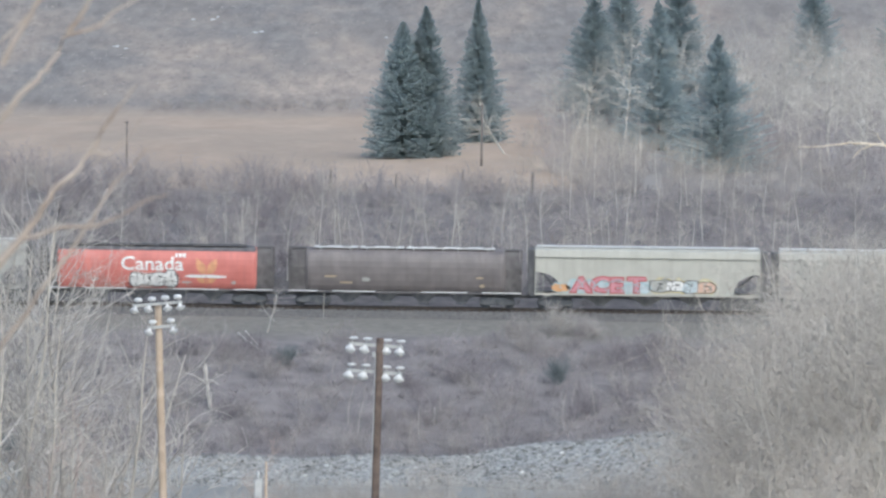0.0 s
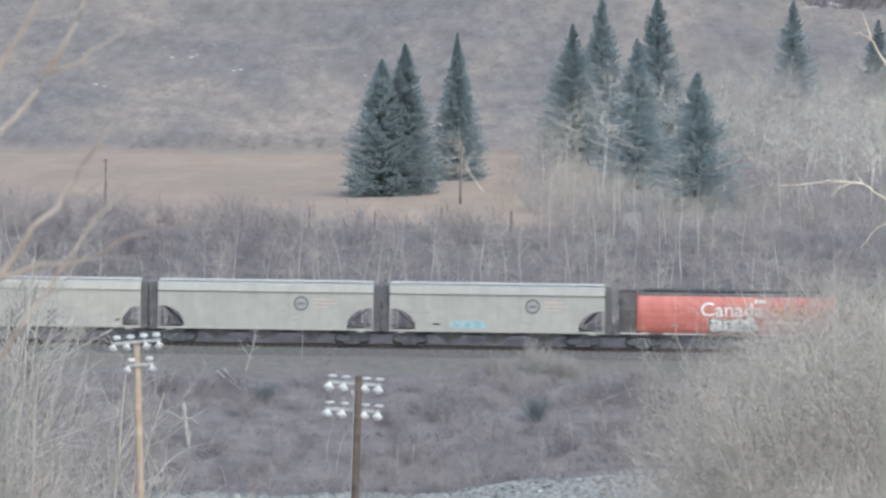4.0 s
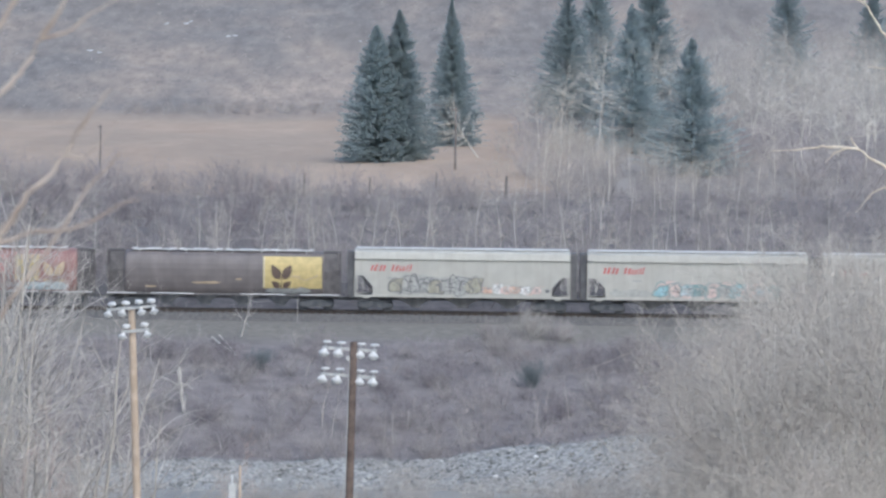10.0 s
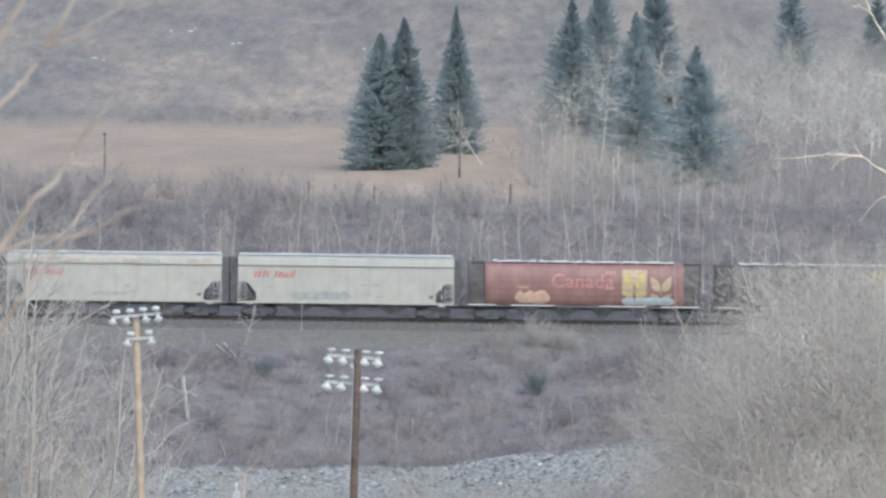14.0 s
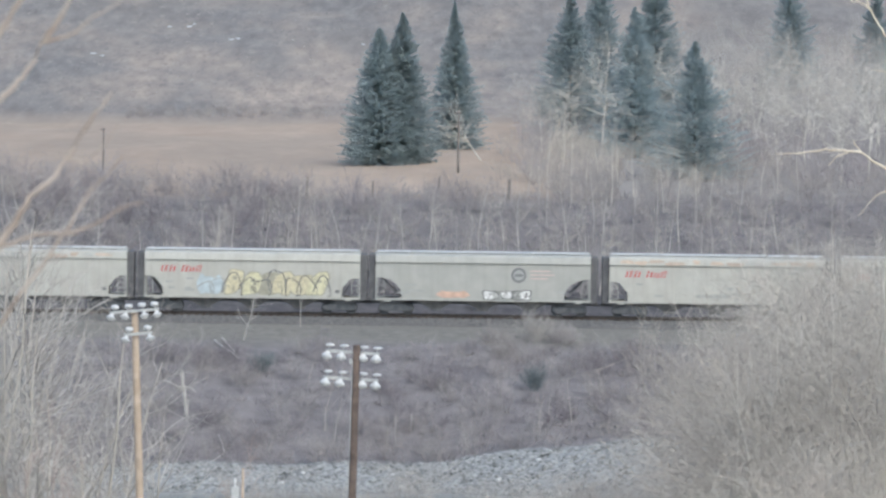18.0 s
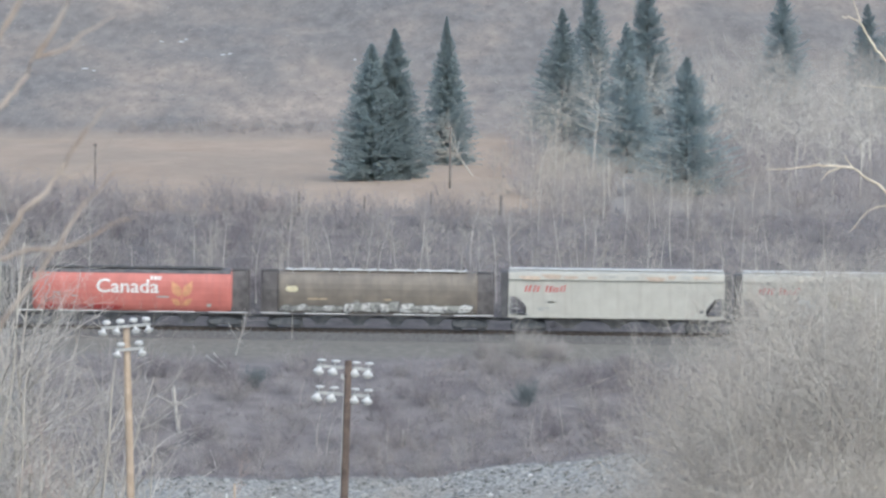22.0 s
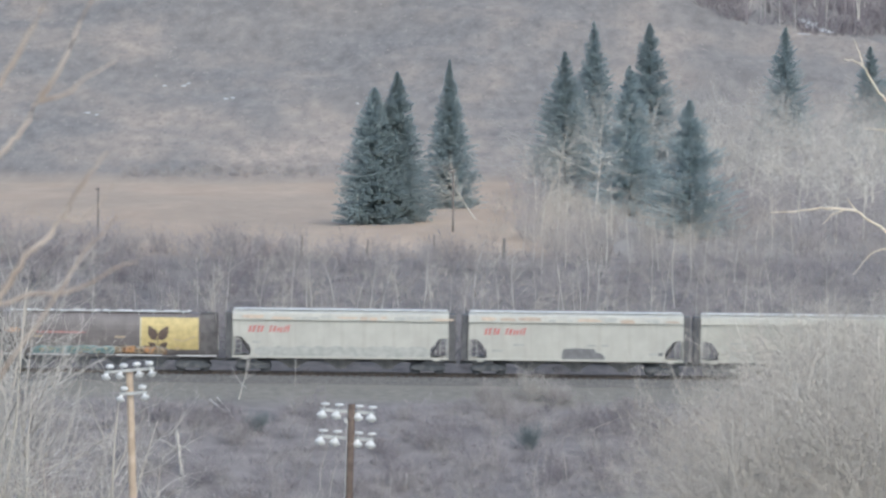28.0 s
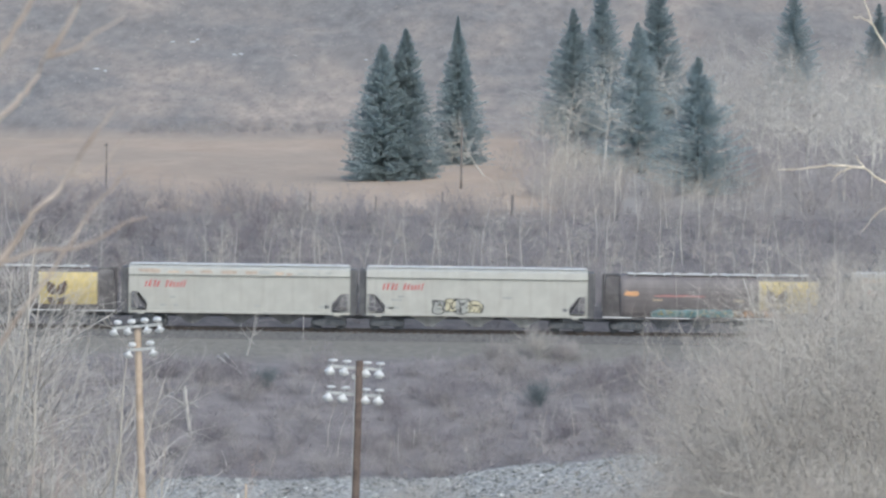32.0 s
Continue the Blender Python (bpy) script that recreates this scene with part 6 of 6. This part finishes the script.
def rust(car, h, seed, u0=20, u1=360, z=4.12):
    r = random.Random(seed)
    x = -h + u0 * PXM
    while x < -h + u1 * PXM:
        w = r.uniform(0.4, 1.6)
        d = Decal()
        d.blob(x + w / 2, z + r.uniform(-0.08, 0.08), w, r.uniform(0.14, 0.34), r.choice(("rust", "rustwash", "rust", "palegrey")), 0, r.randrange(9999), 0.2)
        d.done("rust_patch", car, lambda q: -1.65 + (q - 3.98) * 0.175, "flaking rusty patch")
        x += w + r.uniform(0.1, 0.8)


def wheat(d, x, z, s, leaf, stalk, layer, fat=1.0):
    """Two pairs of pointed upswept leaves about a stalk."""
    def blade(bx, bz, ang, length, w):
        c, q = math.sin(ang), math.cos(ang)
        pts = []
        for k in range(9):
            t = k / 8
            o = w * math.sin(math.pi * t ** 0.8)
            pts.append((t * length, o))
        outline = pts + [(a, -o) for a, o in pts[-2:0:-1]]
        d.poly([(bx + a * c + o * q, bz + a * q - o * c) for a, o in outline], leaf, layer)
    for sg in (-1, 1):
        blade(x + sg * 0.10 * s, z - 0.38 * s, sg * 0.50, 1.0 * s, 0.17 * s * fat)
        blade(x + sg * 0.08 * s, z - 0.86 * s, sg * 0.95, 0.62 * s, 0.12 * s * fat)
    d.poly([(x - 0.025 * s, z - 1.0 * s), (x + 0.025 * s, z - 1.0 * s), (x + 0.025 * s, z - 0.2 * s), (x - 0.025 * s, z - 0.2 * s)], stalk, layer + 1)


def country(car, h, ink, leaf, x_u=112, wheat_u=264):
    d = Decal()
    x = -h + x_u * PXM
    d.text("Canada", x, 2.55, 1.42, ink, 0, 0.022, 1.10)
    fx = x + 4.05
    for a, b in ((0.0, 0.20), (0.27, 0.51), (0.58, 0.78)):
        d.poly([(fx + a, 3.50), (fx + b, 3.50), (fx + b, 3.80), (fx + a, 3.80)], ink, 0)
    d.done("lettering", car, round_side, "large country name in pale letters")
    d = Decal()
    wheat(d, -h + wheat_u * PXM, 2.78, 1.32, leaf, leaf, 0, 1.45)
    d.done("wheat_emblem", car, round_side, "wheat ear emblem")


def yellow_panel(car, h, u0=246, u1=350, z0=1.62, z1=3.98):
    d = Decal()
    x0, x1 = -h + u0 * PXM, min(-h + u1 * PXM, h - 0.12)
    d.poly([(x0, z0), (x1, z0), (x1, z1), (x0, z1)], "yellow", 0)
    d.stroke([(x0 + 0.05, z0 + 0.04), (x0 + 0.05, z1 - 0.04)], 0.10, "cream", 1)
    wheat(d, x0 + 1.35, 2.75, 1.25, "brown", "brown", 1, 1.6)
    d.stroke([(x0 + 2.5, 2.4), (x0 + 3.2, 2.25), (x1 - 0.3, 2.6)], 0.07, "tan", 1)
    d.done("yellow_panel", car, round_side, "yellow panel with a dark wheat ear")


def tag(car, h, u0, u1, z0, z1, n, fills, edge, seed, side=flat_side, skew=0.12, back=None, bar_ink=None, label="spray-painted letter", bars=True):
    """Swollen letter shapes side by side, each a part, with an outline, inner strokes and a sprayed ground behind."""
    x0, x1 = -h + u0 * PXM, -h + u1 * PXM
    r = random.Random(seed)
    if back:
        smear(car, h, u0 - 4, u1 + 4, z0 - 0.04, z1 + 0.14, back[0], seed + 3, side, back[1 % len(back)] if len(back) > 1 else None, "graffiti_ground", "sprayed colour behind the letters")
    w = (x1 - x0) / n
    for i in range(n):
        d = Decal()
        a = x0 + w * i - w * r.uniform(0, 0.18)
        b = a + w * r.uniform(1.0, 1.3)
        lo, hi = z0 + r.uniform(0, 0.1) * (z1 - z0), z1 - r.uniform(0, 0.22) * (z1 - z0)
        letters(d, a, b, lo, hi, 1, (fills[i % len(fills)],), edge, seed * 7 + i, 2.2 + 0.25 * i, skew=skew * r.uniform(0.2, 1.6), bar_ink=bar_ink, bars=bars)
        for k in range(3):
            x, z = r.uniform(a, b), r.uniform(lo, hi)
            pts = [(x, z)]
            for q in range(3):
                pts.append((pts[-1][0] + r.uniform(-0.22, 0.26), min(hi, max(lo, pts[-1][1] + r.uniform(-0.35, 0.35)))))
            d.stroke(pts, r.uniform(0.03, 0.07), r.choice((edge or "grey", fills[(i + 1) % len(fills)], bar_ink or edge or "white")), 4.2 + 0.25 * i)
        d.done("graffiti_letter", car, side, label)


def scrawl(car, h, u0, u1, z0, z1, n, ink, seed, side=flat_side, w=0.07, label="dark sprayed outline"):
    """Looping sprayed lines, arch beside arch."""
    r = random.Random(seed)
    x0, x1 = -h + u0 * PXM, -h + u1 * PXM
    for i in range(n):
        d = Decal()
        cx = x0 + (x1 - x0) * (i + 0.5) / n + r.uniform(-0.1, 0.1)
        rx, rz = (x1 - x0) / n * r.uniform(0.5, 0.72), (z1 - z0) * r.uniform(0.55, 0.95)
        a0, a1 = r.uniform(3.0, 3.9), r.uniform(-1.0, 0.2)
        pts = []
        for k in range(10):
            a = a0 + (a1 - a0) * k / 9
            q = 1 + 0.14 * math.sin(3 * a + seed + i)
            pts.append((cx + rx * q * math.cos(a), max(z0, min(z1, z0 + rz * 0.35 + rz * 0.65 * q * math.sin(a)))))
        d.stroke(pts, w, ink, 9)
        d.done("graffiti_outline", car, side, label)


# left and right of the car's body along the train, its build and its paint, from the head of the train back
CARS = (
    (1326, 1707, "slab"), (895, 1293, "slab"), (489, 843, "tank"), (51, 403, "tank"), (-386, -5, "slab"), (-795, -414, "slab"), (-1205, -825, "slab"), (-1622, -1233, "slab"),
    (-2033, -1652, "slab"), (-2440, -2088, "tank"), (-2876, -2524, "tank"), (-3312, -2930, "slab"), (-3721, -3340, "slab"), (-4134, -3754, "slab"), (-4542, -4161, "slab"),
    (-4955, -4573, "slab"), (-5362, -5010, "tank"), (-5796, -5443, "tank"), (-6233, -5851, "slab"), (-6643, -6263, "slab"), (-7060, -6678, "slab"), (-7469, -7117, "tank"),
    (-7917, -7526, "slab"), (-8337, -7946, "slab"), (-8742, -8390, "tank"))
WHITE_CP = "white flat-sided covered hopper car with red lettering bars"
PAINT = {
    0: (M_CREAM, "white flat-sided covered hopper car"), 1: (M_BUFF, "pale buff covered hopper car with colourful graffiti"), 2: (M_BROWN, "plain dark brown cylindrical hopper car"),
    3: (M_RED, "bright red cylindrical hopper car with white graffiti"), 4: (M_GREYWHITE, "grey-white covered hopper car with faded round emblem"), 5: (M_GREYWHITE, "grey-white covered hopper car with faded round emblem"),
    6: (M_CREAM, "white covered hopper car with two checkered patches"), 7: (M_CREAM, "white covered hopper car with teal and pink graffiti"), 8: (M_CREAM, "white covered hopper car with dark script graffiti"),
    9: (M_BROWN, "dark brown cylindrical hopper car with yellow panel"), 10: (M_FADED, "faded red-brown cylindrical hopper car with pale lettering"), 11: (M_CREAM, "white covered hopper car with brownish painted-over patch"),
    12: (M_CREAM, WHITE_CP), 13: (M_GREYWHITE, "grey-white covered hopper car with small black-and-white graffiti"), 14: (M_CREAM, "white covered hopper car with big yellow bubble graffiti"),
    15: (M_CREAM, "white covered hopper car with rusty roof edge"), 16: (M_OLIVE, "olive-brown cylindrical hopper car with white graffiti"), 17: (M_RED, "bright red cylindrical hopper car with white lettering"),
    18: (M_BUFF, "buff covered hopper car with outlined olive patch"), 19: (M_CREAM, "white covered hopper car with dark grey patch"), 20: (M_CREAM, "white covered hopper car with grey washed lower side"),
    21: (M_BROWN, "dark brown cylindrical hopper car with teal graffiti"), 22: (M_CREAM, "clean white covered hopper car with black outline graffiti"), 23: (M_CREAM, WHITE_CP), 24: (M_BROWN, "dark brown cylindrical hopper car with yellow panel"),
}
ROLLING = []
for i, (a, b, kind) in enumerate(CARS):
    m, label = PAINT[i]
    L = (b - a) * PXM
    if kind == "slab":
        car = slab_car(L, m, i in (1, 4, 5, 13), label, i in (6, 22))
        small_data(car, L / 2, i)
    else:
        car = tank_car(m, M_DARKWALK if m is M_RED else M_GALV, label)
        small_data(car, 7.4, i, round_side, "palegrey" if m is M_RED else "tan", 3)
    h = L / 2 if kind == "slab" else 7.4
    if i in (6, 7, 8, 11, 12, 14, 15, 19, 20, 22, 23):
        wordmark(car, h)
    if i in (4, 5, 13):
        emblem(car, h)
    if i in (12, 15, 19, 20, 23):
        rust(car, h, i)
    if i == 1:
        smear(car, h, 56, 206, 1.26, 2.35, "paleblue", 14, edge="cyan", name="graffiti_ground", label="pale blue spray behind the letters")
        for q, ch in enumerate("ACET"):
            for name, ink, fat, layer in (("letter_outline", "darkred", 0.12, 2.4), ("graffiti_letter", "pink", 0.045, 3.4)):
                d = Decal()
                d.text(ch, -h + (66 + 33 * q) * PXM, 1.36 + 0.04 * (q % 2), 1.50, ink, layer + 0.2 * q, fat, 1.35)
                d.done(name, car, flat_side, "pink sprayed block letter" if ink == "pink" else "dark red sprayed outline")
        scrawl(car, h, 60, 204, 1.28, 2.4, 6, "cyan", 15, w=0.06, label="blue sprayed highlight")
        tag(car, h, 206, 318, 1.35, 2.35, 4, ("palegrey", "white", "paleblue", "peach"), "black", 12, back=("lemon", "yellow", "lemon", "lemon"))
        smear(car, h, 30, 62, 1.3, 2.1, "orange", 5, edge="cyan", name="graffiti", label="orange and blue spray paint")
    if i == 2:
        smear(car, h, 100, 114, 1.9, 2.25, "palegrey", 3, round_side)
    if i in (3, 17):
        country(car, h, "white", "gold")
    if i == 3:
        tag(car, h, 130, 212, 1.26, 2.55, 4, ("white",), "black", 31, round_side, 0.05, back=("fadedpink",), label="white bubble letters with black outline")
        smear(car, h, 226, 300, 2.0, 2.25, "white", 4, round_side)
    if i == 17:
        smear(car, h, 20, 160, 1.3, 1.65, "darkred", 9, round_side)
    if i == 4:
        smear(car, h, 106, 172, 1.4, 1.95, "cyan", 8, edge="paleblue", name="graffiti", label="small cyan scrawl")
    if i == 6:
        for u in (143, 215):
            d = Decal()
            x0 = -h + u * PXM
            q = 0.22
            for r in range(5):
                for c in range(3):
                    xa, za = x0 + c * q, 1.26 + r * q
                    d.poly([(xa, za), (xa + q, za), (xa + q, za + q), (xa, za + q)], "darkgrey" if (r + c) % 2 == 0 else "palegrey", 0)
            d.done("checkered_patch", car, flat_side, "black and white checkered patch")
        smear(car, h, 104, 136, 1.3, 2.1, "palegrey", 2)
        smear(car, h, 160, 212, 1.3, 2.1, "palegrey", 3)
    if i == 7:
        tag(car, h, 122, 345, 1.28, 2.45, 10, ("cyan", "fadedpink", "paleblue", "teal", "fadedpink", "grey"), "teal", 71, back=("fadedpink", "palegrey"), bar_ink="darkgrey", skew=0.3)
        smear(car, h, 40, 115, 1.3, 1.9, "palegrey", 6)
    if i == 8:
        tag(car, h, 66, 222, 1.32, 2.75, 7, ("olive", "palegrey", "grey"), "darkgrey", 81, back=("palegrey",), skew=0.3)
        tag(car, h, 226, 330, 1.35, 2.15, 6, ("peach", "white", "fadedpink"), "palegrey", 82, bar_ink="darkgrey")
    if i == 8:
        scrawl(car, h, 62, 222, 1.30, 2.95, 9, "darkgrey", 83, w=0.07)
        scrawl(car, h, 226, 330, 1.35, 2.2, 5, "grey", 84, w=0.06)
    if i == 14:
        scrawl(car, h, 142, 326, 1.28, 3.5, 7, "darkgrey", 142, w=0.075)
        scrawl(car, h, 96, 140, 1.35, 3.0, 2, "grey", 143, w=0.06)
    if i == 7:
        scrawl(car, h, 122, 345, 1.30, 2.5, 10, "teal", 72, w=0.07)
        scrawl(car, h, 122, 345, 1.30, 2.4, 8, "palegrey", 73, w=0.06)
    if i == 22:
        scrawl(car, h, 116, 204, 1.25, 2.6, 5, "black", 222, w=0.07)
    if i == 18:
        scrawl(car, h, 100, 292, 1.28, 2.15, 7, "darkgrey", 182, w=0.055)
    if i == 21:
        scrawl(car, h, 60, 292, 1.25, 1.95, 9, "palegrey", 213, round_side, 0.05)
    if i in (9, 21, 24):
        yellow_panel(car, h)
    if i == 9:
        smear(car, h, 250, 330, 1.25, 1.7, "grey", 5, round_side, "darkgrey", "graffiti", "grey scrawl along the sill")
        smear(car, h, 120, 170, 1.9, 2.1, "tan", 6, round_side)
    if i == 10:
        country(car, h, "rose", "tan", 117, 312)
        d = Decal()
        x0 = -h + 243 * PXM
        d.poly([(x0, 2.0), (x0 + 1.85, 2.0), (x0 + 1.85, 3.9), (x0, 3.9)], "tan", 0)
        wheat(d, x0 + 0.92, 3.1, 1.5, "yellow", "brown", 1)
        d.done("wheat_panel", car, round_side, "tan panel with a yellow wheat ear")
        smear(car, h, 243, 336, 1.25, 1.95, "paleblue", 7, round_side, None, "graffiti", "pale blue sprayed band")
        smear(car, h, 54, 116, 1.25, 2.35, "peach", 8, round_side)
    if i == 11:
        smear(car, h, 93, 200, 1.35, 2.1, "grey", 11)
    if i == 12:
        smear(car, h, 150, 215, 1.5, 1.85, "palegrey", 12)
    if i == 13:
        smear(car, h, 108, 166, 1.3, 1.9, "peach", 13, name="graffiti", label="orange sprayed patch")
        tag(car, h, 192, 275, 1.22, 1.9, 5, ("white", "palegrey"), "black", 131, label="small white letters with black outline")
    if i == 14:
        smear(car, h, 92, 140, 1.3, 3.0, "paleblue", 14, name="graffiti", label="pale blue sprayed figure")
        tag(car, h, 146, 322, 1.26, 3.3, 6, ("cream", "lemon", "olive", "cream"), "olive", 141, skew=0.25, label="big yellow bubble letters with dark outline")
    if i == 16:
        tag(car, h, 118, 214, 1.28, 2.15, 6, ("white", "palegrey"), "darkgrey", 161, round_side, 0.2, label="white block letters")
        tag(car, h, 216, 342, 1.28, 2.0, 6, ("white", "palegrey", "white"), "darkgrey", 162, round_side, 0.4, label="white sprayed shape")
        tag(car, h, 6, 112, 1.28, 1.85, 7, ("palegrey", "grey", "white"), "darkgrey", 163, round_side, 0.3, label="worn white sprayed letter")
        smear(car, h, 14, 36, 2.75, 3.25, "cream", 18, round_side)
    if i == 18:
        tag(car, h, 100, 292, 1.30, 2.05, 7, ("olive", "grey"), "darkgrey", 181, label="outlined olive letters half painted over")
    if i == 19:
        d = Decal()
        d.poly([(-h + u * PXM, z) for u, z in ((166, 1.22), (165, 1.6), (168, 2.0), (190, 2.06), (222, 2.02), (225, 1.74), (233, 1.72), (240, 1.5), (241, 1.22))], "darkgrey", 0)
        d.done("painted_over_patch", car, flat_side, "dark grey painted-over patch")
    if i == 20:
        smear(car, h, 40, 350, 1.26, 2.0, "palegrey", 20, edge="grey", label="mottled grey wash over the lower side")
    if i == 21:
        tag(car, h, 60, 196, 1.25, 1.85, 7, ("teal",), "cyan", 211, round_side, bar_ink="yellow", label="teal block letters")
        tag(car, h, 200, 292, 1.25, 1.85, 5, ("tan", "orange"), "brown", 212, round_side, label="orange-brown letters")
        smear(car, h, 8, 34, 2.75, 3.2, "orange", 21, round_side)
        smear(car, h, 60, 150, 2.75, 2.9, "rose", 22, round_side)
    if i == 22:
        tag(car, h, 118, 202, 1.25, 2.45, 4, ("palegrey", "cream"), "black", 221, label="black outlined letters")
    ROLLING.append((car, ((a + b) / 2 - 784) * PXM))


def run(t):
    """Metres the train has gone after t seconds."""
    return (265.2 * t + 0.025 * t * t + 0.0011667 * t ** 3) * PXM


def motions():
    tilt = math.degrees(-math.atan(GRADE))
    for ob, x0 in ROLLING:
        walk(ob, [(t, pose(x0 + run(t), TRACK_Y, GRADE * (x0 + run(t)), 0, tilt, 0)) for t in range(0, 33, 2)])
    # the wheels roll; wheelsets at the same place in their trucks share one action
    steps = [k / 30 for k in range(0, 961)]
    first = {}
    for ob, dx in WHEELSETS:
        if dx not in first:
            walk(ob, [(t, pose(dx, 0, 0.42, 0, math.degrees(run(t) / 0.42) % 360.0, 0)) for t in steps])
            first[dx] = ob.animation_data
        else:
            ob.rotation_mode = "QUATERNION"
            ob.animation_data_create()
            ob.animation_data.action = first[dx].action
            ob.animation_data.action_slot = first[dx].action_slot


motions()
